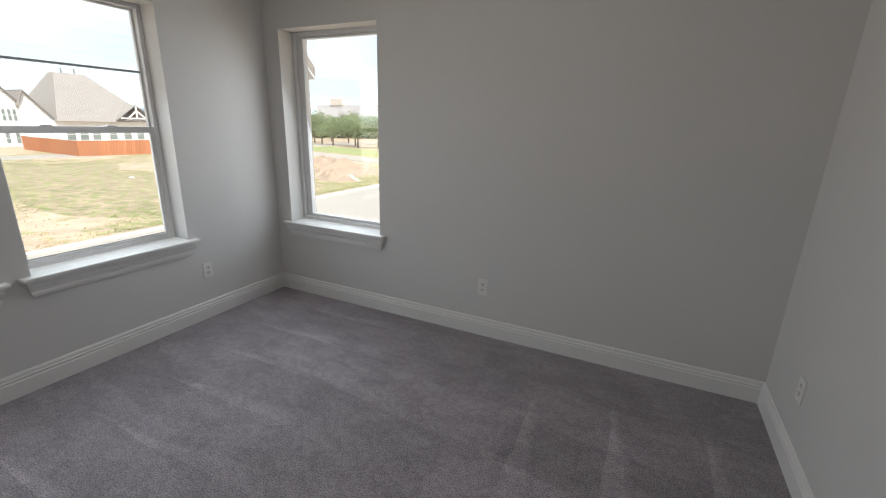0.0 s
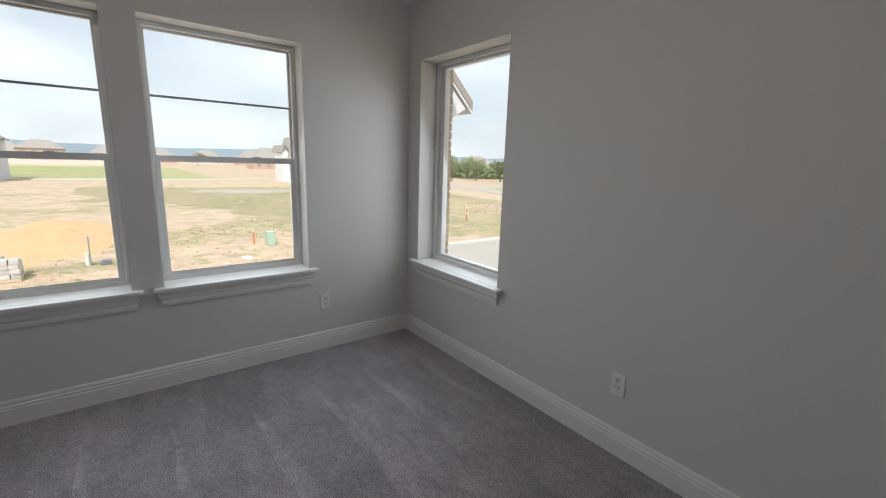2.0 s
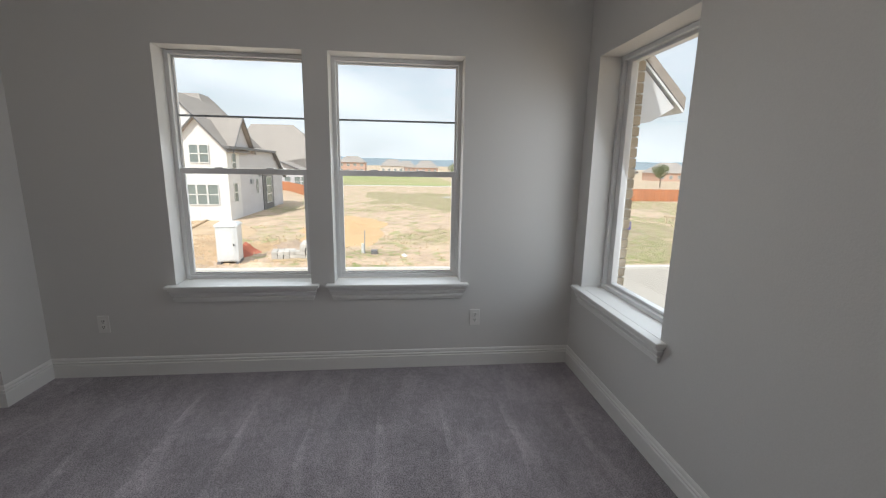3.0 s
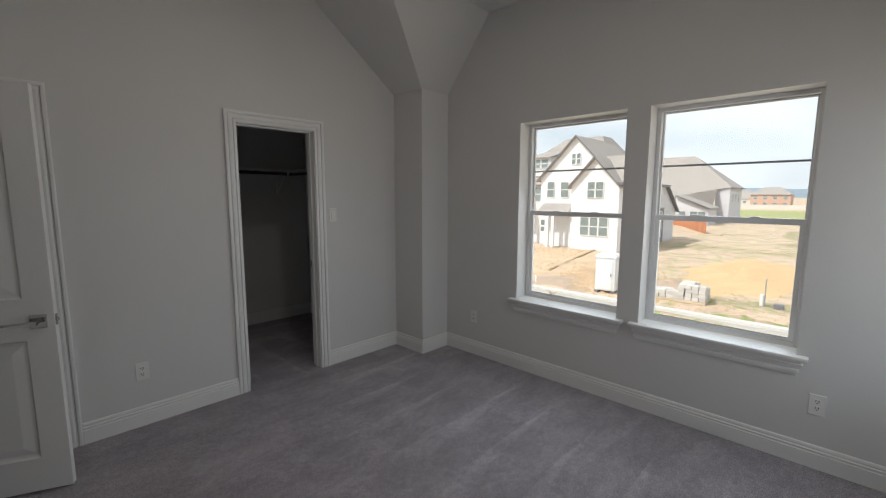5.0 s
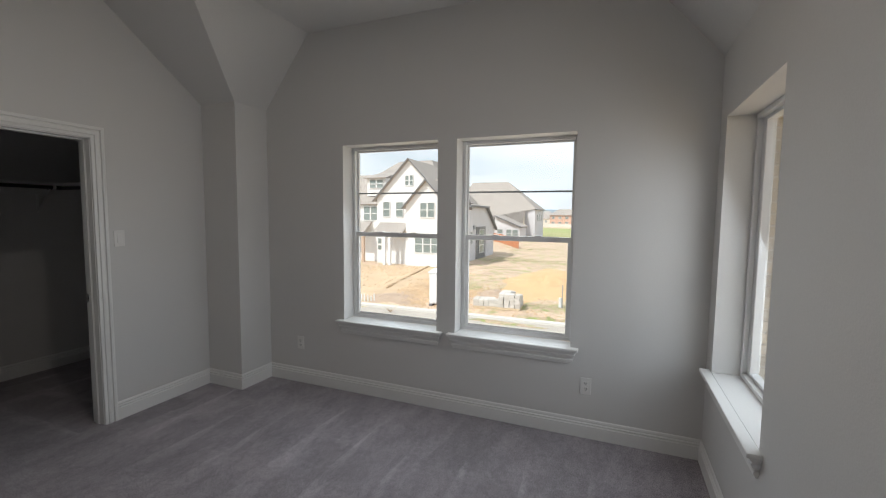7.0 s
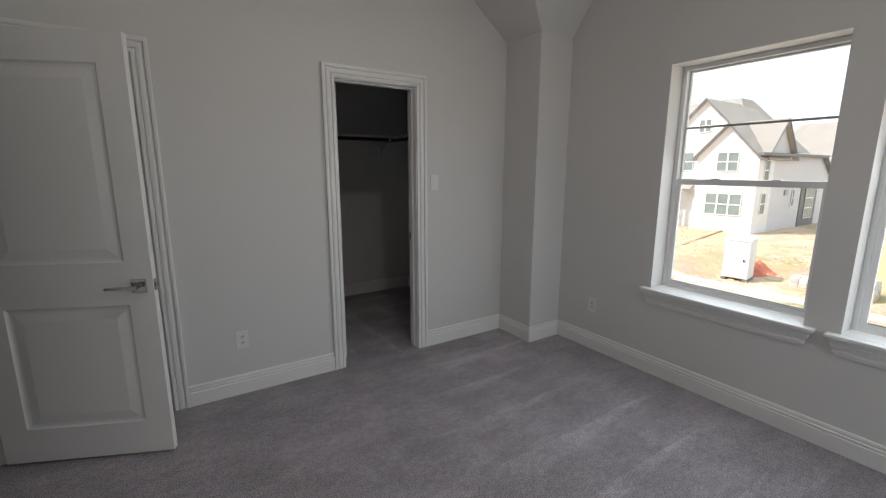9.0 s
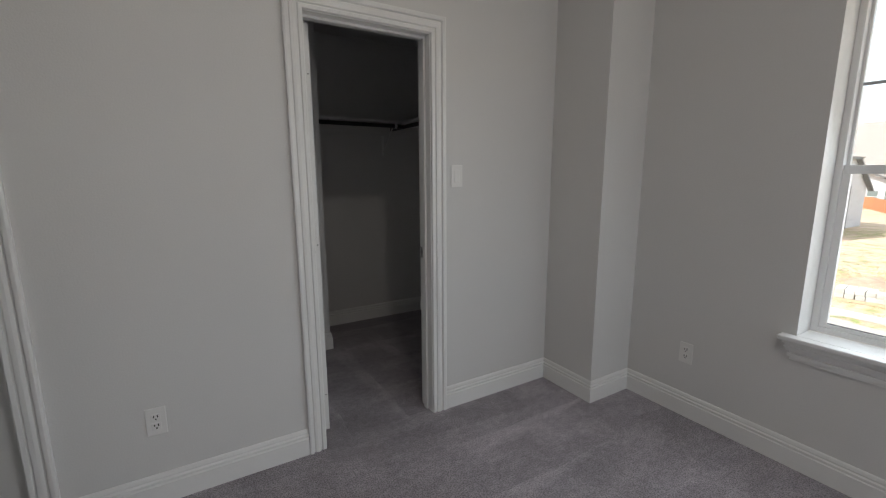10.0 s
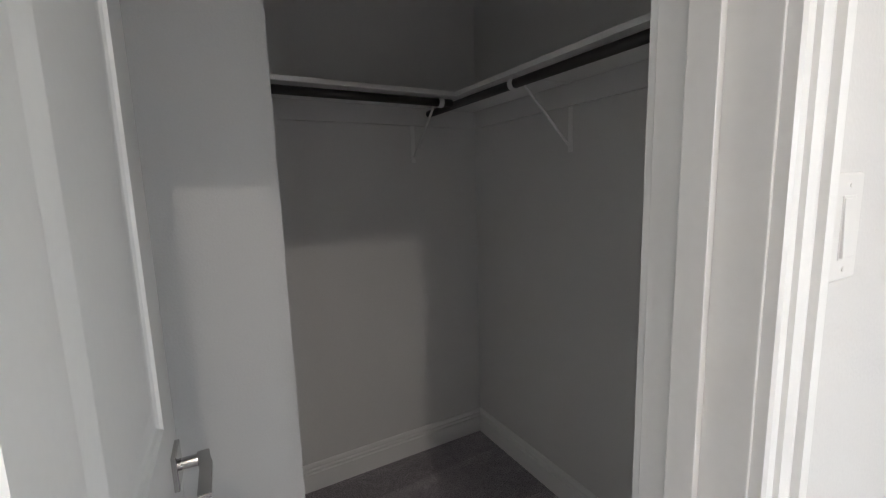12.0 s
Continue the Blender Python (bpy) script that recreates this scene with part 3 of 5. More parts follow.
# ---- windows ----
def window(name, u0, u1, place, split, label):
    """A white vinyl window in a wall; place(u, depth, z) with depth positive into the room."""
    w = thing(name, Matrix.Identity(4), label, "window", kind="structure")

    def bx(u_a, u_b, d_a, d_b, z_a, z_b, bev=0.0):
        p, q = place(u_a, d_a, z_a), place(u_b, d_b, z_b)
        return box([min(a, b) for a, b in zip(p, q)], [max(a, b) for a, b in zip(p, q)], bev)

    fr = 0.026
    din, dout = -0.140, -0.215
    top = HEAD - fr
    for nm, a, b, za, zb in (("frame_jamb", u0, u0 + fr, SILL, HEAD), ("frame_jamb", u1 - fr, u1, SILL, HEAD),
                             ("frame_head", u0 + fr, u1 - fr, top, HEAD), ("frame_sill", u0 + fr, u1 - fr, SILL, SILL + fr)):
        part(nm, bx(a, b, dout, din, za, zb, 0.003), VINYL, w)
    ua, ub = u0 + fr, u1 - fr
    if split:
        mid = 1.368
        # lower sash, on the room side
        low = part("lower_sash", bx(ua, ub, -0.172, -0.150, mid - 0.017, mid + 0.021, 0.003), VINYL, w, "white meeting rail and lower sash")
        for nm, a, b, za, zb in (("stile", ua, ua + 0.028, SILL + fr, mid - 0.017), ("stile", ub - 0.028, ub, SILL + fr, mid - 0.017),
                                 ("bottom_rail", ua + 0.028, ub - 0.028, SILL + fr, SILL + fr + 0.016)):
            part(nm, bx(a, b, -0.172, -0.150, za, zb, 0.002), VINYL, low)
        part("pane", bx(ua + 0.020, ub - 0.020, -0.163, -0.159, SILL + fr + 0.006, mid - 0.008), GLASS, low)
        part("gasket", bx(ua + 0.028, ub - 0.028, -0.166, -0.156, SILL + fr + 0.016, SILL + fr + 0.019), GASKET, low)
        up = part("upper_sash", bx(ua, ub, -0.200, -0.178, mid - 0.012, mid + 0.014, 0.002), VINYL, w, "white upper sash")
        for nm, a, b, za, zb in (("stile", ua, ua + 0.012, mid + 0.014, top), ("stile", ub - 0.012, ub, mid + 0.014, top),
                                 ("top_rail", ua + 0.012, ub - 0.012, top - 0.012, top)):
            part(nm, bx(a, b, -0.200, -0.178, za, zb, 0.002), VINYL, up)
        part("pane", bx(ua + 0.006, ub - 0.006, -0.191, -0.187, mid + 0.006, top - 0.006), GLASS, up)
        part("muntin", bx(ua + 0.012, ub - 0.012, -0.185, -0.181, 1.718, 1.731), STEEL, up, "thin grey grille bar")
        for k in (0.3, 0.7):
            u = ua + (ub - ua) * k
            part("sash_lock", bx(u - 0.025, u + 0.025, -0.168, -0.148, mid + 0.021, mid + 0.028, 0.002), VINYL, low, "small white sash lock")
    else:
        for nm, a, b, za, zb in (("stile", ua, ua + 0.055, SILL + fr, top), ("stile", ub - 0.055, ub, SILL + fr, top),
                                 ("bottom_rail", ua + 0.055, ub - 0.055, SILL + fr, SILL + fr + 0.02), ("top_rail", ua + 0.055, ub - 0.055, top - 0.02, top)):
            part(nm, bx(a, b, -0.212, -0.166, za, zb, 0.004), VINYL, w)
        part("pane", bx(ua + 0.040, ub - 0.040, -0.202, -0.198, SILL + fr + 0.012, top - 0.012), GLASS, w)
    for ch in w.children_recursive:
        if ch.name.startswith("pane"):
            ch.visible_shadow = False
    # stool with horns, and moulded apron
    part("stool", bx(u0 - 0.055, u1 + 0.055, 0.0005, 0.056, SILL - 0.021, SILL, 0.005), TRIM, w, "white painted window stool")
    part("stool_inner", bx(u0 + 0.001, u1 - 0.001, -0.139, 0.0005, SILL - 0.020, SILL - 0.0005), TRIM, w)
    prof = [(0.0, 0.0), (0.037, 0.0), (0.037, -0.015), (0.028, -0.017), (0.028, -0.024), (0.032, -0.029), (0.022, -0.052), (0.013, -0.054),
            (0.013, -0.061), (0.018, -0.064), (0.018, -0.078), (0.010, -0.081), (0.010, -0.094), (0.0, -0.096)]
    b2 = sweep([(u1 + 0.002, 0.0), (u1 + 0.002, 0.001), (u0 - 0.002, 0.001), (u0 - 0.002, 0.0)][::-1], prof,
               lambda u, d, o: place(u, d + 0.0005, SILL - 0.021 + o))
    part("apron", b2, TRIM, w, "white moulded apron")
    return w


for i, (a, b) in enumerate(WIN_A):
    window("window_%d" % (i + 1), a, b, lambda u, d, z: (d, u, z), True, "white vinyl single-hung window with a painted stool")
window("window_3", WIN_B[0], WIN_B[1], lambda u, d, z: (u, YB - d, z), False, "white vinyl fixed window with a painted stool")


# ---- outlets and switch ----
def wall_plate(name, at, label, category, toggle=False, group=""):
    """A plate standing in the x-z plane, facing +y."""
    o = thing(name, at, label, category, group)
    part("plate", box((-0.036, 0, -0.059), (0.036, 0.006, 0.059), 0.0025), PLATE, o)
    if toggle:
        part("frame", box((-0.0175, 0.0055, -0.035), (0.0175, 0.0068, 0.035), 0.0006), PLATE, o)
        b2 = box((-0.0155, 0.006, -0.0325), (0.0155, 0.0102, 0.0325), 0.001)
        for v in b2.verts:
            if v.co.z > 0.02 and v.co.y > 0.008:
                v.co.y -= 0.0025
        part("rocker", b2, PLATE, o, "white rocker")
    else:
        for z in (0.0195, -0.0195):
            sock = part("socket", box((-0.0165, 0.0055, z - 0.0145), (0.0165, 0.0078, z + 0.0145), 0.001), PLATE, o)
            for x, h in ((-0.0065, 0.0045), (0.0065, 0.0035)):
                part("slot", box((x - 0.0019, 0.0070, z + 0.003 - h), (x + 0.0019, 0.0086, z + 0.005 + h)), DARKSLOT, sock)
            b2 = cylinder((0, 0.0068, z - 0.008), (0, 0.0086, z - 0.008), 0.0033, seg=10)
            part("earth_hole", b2, DARKSLOT, sock)
    for z in ((0.046, -0.046) if toggle else (0.0,)):
        part("screw", cylinder((0, 0.0055, z), (0, 0.0068, z), 0.0028, seg=10), PLATE, o)
    return o


OUT = "white duplex outlet on the greige wall near the baseboard"
wall_plate("outlet", pose(0.0, 3.224, 0.367, 0, 0, -90), OUT, "outlet", group="wall outlets")
wall_plate("outlet", pose(0.0, 0.747, 0.367, 0, 0, -90), OUT, "outlet", group="wall outlets")
wall_plate("outlet", pose(1.921, YB, 0.367, 0, 0, 180), OUT, "outlet", group="wall outlets")
wall_plate("outlet", pose(2.507, 0.0, 0.367), OUT, "outlet", group="wall outlets")
wall_plate("outlet", pose(XD, 3.47, 0.367, 0, 0, 90), OUT, "outlet", group="wall outlets")
wall_plate("light_switch", pose(1.052, 0.0, 1.346), "white rocker light switch beside the closet doorway", "switch", toggle=True)

# ---- ceiling lamp ----
cl = thing("ceiling_light", pose(1.86, 1.99, HC), "round white flush ceiling light, switched on", "ceiling light")
part("rim", sweep([(0.105 * math.cos(radians(12 * k)), 0.105 * math.sin(radians(12 * k))) for k in range(30)],
                  [(0.0, 0.0), (0.018, 0.0), (0.018, -0.018), (0.0, -0.026), (-0.008, -0.020)], lambda u, v, o: (u, v, o), closed=True), TRIM, cl, "white metal rim")
part("diffuser", cylinder((0, 0, -0.014), (0, 0, -0.001), 0.088, seg=32), LAMPGLOW, cl, "lit opal diffuser")

# ---- closet shelf and rods ----
SZ = 1.806
sh = thing("closet_shelf", Matrix.Identity(4), "white closet shelf along two walls", "shelf")
part("board", box((CX0 + 0.001, CY1 + 0.001, SZ - 0.019), (RX - 0.001, CY1 + 0.305, SZ), 0.0015), TRIM, sh)
part("board", box((CX0 + 0.001, CY1 + 0.306, SZ - 0.019), (CX0 + 0.305, -0.12, SZ), 0.0015), TRIM, sh)
part("cleat", box((CX0 + 0.001, CY1 + 0.0005, SZ - 0.105), (RX - 0.001, CY1 + 0.019, SZ - 0.0195), 0.002), PAINT, sh, "painted wall cleat")
part("cleat", box((CX0 + 0.0005, CY1 + 0.0195, SZ - 0.105), (CX0 + 0.019, -0.12, SZ - 0.0195), 0.002), PAINT, sh, "painted wall cleat")
RZ, RR = SZ - 0.046, 0.0165
RODY, RODX = CY1 + 0.285, CX0 + 0.285


def rod(a, b, label):
    r = thing("closet_rod", Matrix.Identity(4), label, "closet rod", "closet rods")
    part("tube", cylinder(a, b, RR, seg=24), RODM, r, smooth=True)
    return r


rod((RX - 0.001, RODY, RZ), (RODX + 0.03, RODY, RZ), "dark bronze hanging rod under the closet shelf")
rod((RODX, CY1 + 0.02, RZ - 0.001), (RODX, -0.12, RZ - 0.001), "dark bronze hanging rod along the closet end wall")


def bracket(at):
    """Shelf bracket: wall leg, top leg, diagonal brace, and a hook round the rod; the wall is at x=0, the shelf runs out to +x."""
    b = thing("shelf_bracket", at, "white steel shelf bracket with a rod hook", "bracket", "closet brackets")
    part("wall_leg", box((0.0005, -0.011, -0.28), (0.004, 0.011, -0.02), 0.001), TRIM, b)
    part("top_leg", box((0.02, -0.011, -0.0235), (0.295, 0.011, -0.0197), 0.001), TRIM, b)
    b2 = bmesh.new()
    add_box(b2, (-0.16, -0.006, -0.002), (0.16, 0.006, 0.002), 0.0008)
    bmesh.ops.transform(b2, matrix=pose(0.128, 0, -0.145, 0, -43, 0), verts=b2.verts)
    part("brace", b2, TRIM, b)
    b2 = bmesh.new()
    ring = []
    for k in range(15):
        a = radians(-120 + k * 20)
        ring.append([b2.verts.new((0.285 + r * math.cos(a), y, -0.046 + r * math.sin(a))) for r in (RR + 0.001, RR + 0.0045) for y in (-0.011, 0.011)])
    for r, q in zip(ring, ring[1:]):
        for i0, i1 in ((0, 1), (1, 3), (3, 2), (2, 0)):
            b2.faces.new((r[i0], r[i1], q[i1], q[i0]))
    part("hook", b2, TRIM, b, "white rod hook")
    return b


bracket(Matrix.Translation((0.745, CY1, SZ)) @ Matrix.Rotation(math.pi / 2, 4, "Z"))
bracket(Matrix.Translation((CX0, -1.05, SZ)))

# ---- outside: own eaves and brick ----
G = -4.0
structure("brick_backing_side", wall_mesh(-0.31, XD + 0.2, -4.0, 2.55, YB + 0.202, YB + 0.295,
          [(WIN_B[0] - 0.008, WIN_B[1] + 0.008, SILL - 0.07, HEAD + 0.012)], "x"), MORTAR, "mortar bed of the tan brick outer wall", "wall")
structure("brick_backing_street", wall_mesh(-0.20, YB + 0.20, -4.0, 3.0, -0.295, -0.202,
          [(a - 0.022, b + 0.022, SILL - 0.07, HEAD + 0.022) for a, b in WIN_A], "y"), MORTAR, "mortar bed of the tan brick outer wall", "wall")
bb = bpy.data.objects["brick_backing_side"]
me = bpy.data.meshes.new("brick")
b2 = box((-0.098, -0.030, -0.0285), (0.098, 0.062, 0.0285), 0.003)
b2.to_mesh(me)
b2.free()
me.materials.append(BRICK)
for k in range(26):
    z = SILL - 0.10 + k * 0.067
    for side, x in ((0, WIN_B[0] - 0.094), (1, WIN_B[1] + 0.094)):
        if k < 24 or side == 0:
            o = new("brick", me)
            o.parent = bb
            o.location = (x, YB + 0.24, z)
me2 = bpy.data.meshes.new("soldier_brick")
b2 = box((-0.0285, -0.030, -0.098), (0.0285, 0.062, 0.098), 0.003)
b2.to_mesh(me2)
b2.free()
me2.materials.append(BRICK)
for k in range(13):
    o = new("brick", me2)
    o.parent = bb
    o.location = (WIN_B[0] + 0.03 + k * 0.0675, YB + 0.24, HEAD + 0.106)

# decorative eave return at the outer corner of the street gable
er = thing("eave_return", Matrix.Identity(4), "white boxed eave return under a shingled rake", "eave")
b2 = bmesh.new()
prof = ((4.19, 1.80), (4.46, 1.77), (4.62, 1.79), (4.80, 1.90), (4.60, 2.10), (4.19, 2.52))
ra = [b2.verts.new((-0.36, y, z)) for y, z in prof]
rb = [b2.verts.new((-0.66, y, z)) for y, z in prof]
b2.faces.new(ra)
b2.faces.new(rb[::-1])
for k in range(6):
    b2.faces.new((ra[k], rb[k], rb[(k + 1) % 6], ra[(k + 1) % 6]))
part("soffit_box", b2, SOFFIT, er)
b2 = bmesh.new()
for x0, x1, off, th in ((-0.70, -0.335, 0.0, 0.03),):
    q = [b2.verts.new((x, y, z)) for x in (x0, x1) for y, z in ((4.12, 2.60), (4.86, 1.86), (4.87, 1.875), (4.12, 2.620))]
    for f_ in ((0, 1, 2, 3), (7, 6, 5, 4), (0, 4, 5, 1), (1, 5, 6, 2), (2, 6, 7, 3), (3, 7, 4, 0)):
        b2.faces.new([q[i] for i in f_])
part("shingle_edge", b2, SOFFIT, er, "grey drip edge")
part("corner_post", box((-0.66, 4.10, 1.80), (-0.22, 4.20, 3.0)), SOFFIT, er, "white frieze board")

# roof over the room, with its rake overhanging the street gable
# only the rake end shows; the rest is added to shade the eave return
b2 = bmesh.new()
for x0, x1, y_low, z_low in ((-0.70, -0.335, 4.87, 1.885), (-0.335, 4.4, 4.18, 2.575), (-0.70, 4.4, -2.87, 1.885)):
    q = [(x0, y_low, z_low), (x1, y_low, z_low), (x1, 1.0, 5.755), (x0, 1.0, 5.755)]
    vs_ = [b2.verts.new(p) for p in q] + [b2.verts.new((p[0], p[1], p[2] + 0.09)) for p in q]
    for f_ in ((0, 1, 2, 3), (7, 6, 5, 4), (0, 4, 5, 1), (1, 5, 6, 2), (2, 6, 7, 3), (3, 7, 4, 0)):
        b2.faces.new([vs_[i] for i in f_])
structure("roof", b2, SHINGLE, "steep brown shingle roof over the room, mostly unseen, added for shade", "roof")

# ---- ground, street ----
rng = random.Random(7)


def patch(name, cx, cy, rx, ry, h, mat, label, category, seed=0, n=56, rough=0.25):
    """A low uneven mound with an irregular outline."""
    b3 = bmesh.new()
    r_ = random.Random(seed)
    rings = []
    ph = [r_.uniform(0, 6.3) for _ in range(4)]
    for j in range(15):
        f_ = j / 14
        ring = []
        for k in range(n):
            a = 2 * math.pi * k / n
            w = 1 + rough * (0.5 * math.sin(2 * a + ph[0]) + 0.35 * math.sin(5 * a + ph[1]) + 0.2 * math.sin(9 * a + ph[2]))
            x, y = cx + rx * f_ * w * math.cos(a), cy + ry * f_ * w * math.sin(a)
            z = h * (math.cos(f_ * math.pi) * 0.5 + 0.5) * (1 + 0.9 * noise.noise((x * 0.6, y * 0.6, seed)) + 0.6 * noise.noise((x * 1.9, y * 1.9, seed)))
            ring.append(b3.verts.new((x, y, G + 0.008 + max(0.0, z) - (0.03 if j == 14 else 0))))
        rings.append(ring)
    for r0, r1 in zip(rings, rings[1:]):
        for k in range(n):
            b3.faces.new((r0[k], r0[(k + 1) % n], r1[(k + 1) % n], r1[k]))
    bmesh.ops.remove_doubles(b3, verts=b3.verts, dist=0.001)
    ob = link(name, b3, mat, True)
    return tagged(ob, label, category, "", "structure" if name == "ground_patch" else "")


# one sheet of land: flat near, rising very slightly to the hills
b2 = bmesh.new()
xs_ = [300, 40, 0, -12, -60, -150, -400, -1200, -3200]
ys_ = [-2600, -900, -300, -100, 0, 100, 300, 900, 2600]
gv = [[b2.verts.new((x, y, G + (0.0 if x > -160 else (-160 - x) * 0.0006))) for y in ys_] for x in xs_]
for i in range(len(xs_) - 1):
    for j in range(len(ys_) - 1):
        b2.faces.new((gv[i][j], gv[i + 1][j], gv[i + 1][j + 1], gv[i][j + 1]))
structure("ground", b2, GROUND, "patchy dry grass and bare earth land", "ground")
structure("road", box((-18.6, -300, G - 0.2), (-10.0, 60, G + 0.012)), CONCRETE, "pale concrete street", "road")
structure("kerb", box((-19.0, -300, G - 0.2), (-18.6, 60, G + 0.15), 0.02), PALECON, "pale concrete kerb along the street", "kerb")
structure("road_far", box((-72.6, 10, G - 0.2), (-66, 300, G + 0.02)), CONCRETE, "pale concrete road across the fields", "road")
b2 = box((-400, -300, G - 0.2), (-112, 20, G + 0.03))
structure("field", b2, FIELD, "mown green field beyond the lots", "ground")
b2 = box((-66, 62, G - 0.2), (-20, 74, G + 0.03))
bmesh.ops.rotate(b2, verts=b2.verts, cent=(-45, 66, G), matrix=Matrix.Rotation(radians(-14), 3, "Z"))
structure("verge", b2, FIELD, "green roadside verge under the trees", "ground")
b2 = box((-90, 55, G - 0.2), (-10, 60, G + 0.045))
bmesh.ops.rotate(b2, verts=b2.verts, cent=(-45, 60, G), matrix=Matrix.Rotation(radians(-14), 3, "Z"))
structure("road_side", b2, CONCRETE, "pale concrete side road", "road")
b2 = box((-110, -60, G - 0.2), (-107.5, 60, G + 0.09))
structure("path_far", b2, PALECON, "pale kerb line at the far field", "path")
patch("ground_patch", -33, -1.8, 8.5, 3.9, 0.45, SAND, "low spread of orange sand on the lot", "sand", 3)
patch("ground_patch", -44, 20, 19, 11, 0.04, GRASSY, "thin green grass over bare earth", "grass", 51, rough=0.5)
patch("ground_patch", -66, 7, 17, 10, 0.04, GRASSY, "thin green grass over bare earth", "grass", 52, rough=0.5)
patch("ground_patch", -29, -15.5, 9.2, 7.0, 0.10, SOIL, "graded tan soil in front of the white house", "soil", 5, rough=0.1)
patch("ground_patch", -22.9, 0.3, 1.5, 2.4, 0.03, GRASSY, "thin green grass round the standpipe", "grass", 53, rough=0.5)
patch("dirt_heap", -31, 41, 7.5, 6.0, 1.1, DIRT, "heap of dark turned earth", "dirt heap", 8)
patch("dirt_heap", -25, 34.5, 2.6, 1.8, 0.9, DIRT, "small heap of turned earth by the trench", "dirt heap", 9)
patch("dirt_heap", -23.2, -6.7, 1.5, 0.9, 0.55, REDBRICK, "heap of red brick rubble", "rubble", 12)
patch("dirt_heap", -25.5, -4.7, 2.2, 1.3, 0.22, DIRT, "heap of stony earth", "dirt heap", 13)
patch("dirt_heap", -21.6, -10.0, 2.3, 2.0, 0.16, DIRT, "low heap of loose earth near the kerb", "dirt heap", 14)
# soil washed over the kerb and into the gutter
for k, (x, y, rx, ry, h) in enumerate(((-19.35, -14.5, 0.55, 2.2, 0.24), (-19.3, -9.6, 0.5, 1.6, 0.24), (-19.4, -4.6, 0.6, 2.4, 0.25), (-19.3, 0.6, 0.5, 2.0, 0.24),
                                       (-19.35, 5.2, 0.55, 2.3, 0.24), (-18.2, -11.8, 0.35, 1.8, 0.05), (-18.1, -1.9, 0.4, 2.6, 0.05), (-18.2, 3.4, 0.35, 1.5, 0.05),
                                       (-16.6, 1.2, 0.8, 2.6, 0.03), (-16.9, -8.0, 0.6, 2.0, 0.03))):
    patch("ground_patch", x, y, rx, ry, h, GROUND if k % 3 else GRASSY, "soil washed over the pale kerb", "soil", 60 + k, 40, 0.5)
# furrow in the graded soil
b2 = bmesh.new()
rs = random.Random(77)
for k in range(37):
    j, hh = rs.uniform(-0.04, 0.04), rs.uniform(0.09, 0.17)
    add_box(b2, (-14.8 + 0.4 * k, j - 0.085, G + 0.02), (-14.8 + 0.4 * k + rs.uniform(0.3, 0.39), j + 0.085, G + hh))
bmesh.ops.rotate(b2, verts=b2.verts, cent=(0, 0, G), matrix=Matrix.Rotation(radians(11.3), 3, "Z"))
bmesh.ops.translate(b2, verts=b2.verts, vec=(-24.5, -12.4, 0))
tagged(link("erosion_sock", b2, SOCK), "long brown erosion sock lying on graded soil", "erosion sock")


def grass_clumps():
    """Thousands of small tufts scattered over the lots, thick in some patches."""
    verts, faces = [], []
    r_ = random.Random(11)
    made = 0
    while made < 26000:
        x, y = -20 - 60 * r_.random() ** 1.5, r_.uniform(-14, 48)
        if noise.noise((x * 0.11, y * 0.11, 3.0)) + 0.010 * y < 0.02 + 0.25 * r_.random():
            continue
        made += 1
        for _ in range(4):
            a, ln = r_.uniform(0, 6.28), r_.uniform(0.07, 0.19)
            px, py = x + r_.uniform(-0.25, 0.25), y + r_.uniform(-0.25, 0.25)
            dx, dy = math.cos(a), math.sin(a)
            k = len(verts)
            w = 0.035
            verts += [(px - dy * w, py + dx * w, G), (px + dy * w, py - dx * w, G), (px + dx * ln * 0.7, py + dy * ln * 0.7, G + ln * 0.3)]
            faces.append((k, k + 1, k + 2))
    me_ = bpy.data.meshes.new("grass")
    me_.from_pydata(verts, [], faces)
    me_.materials.append(GRASSM)
    tagged(new("grass", me_), "tufts of dry green grass over the lots", "grass", "", "stuff")


grass_clumps()


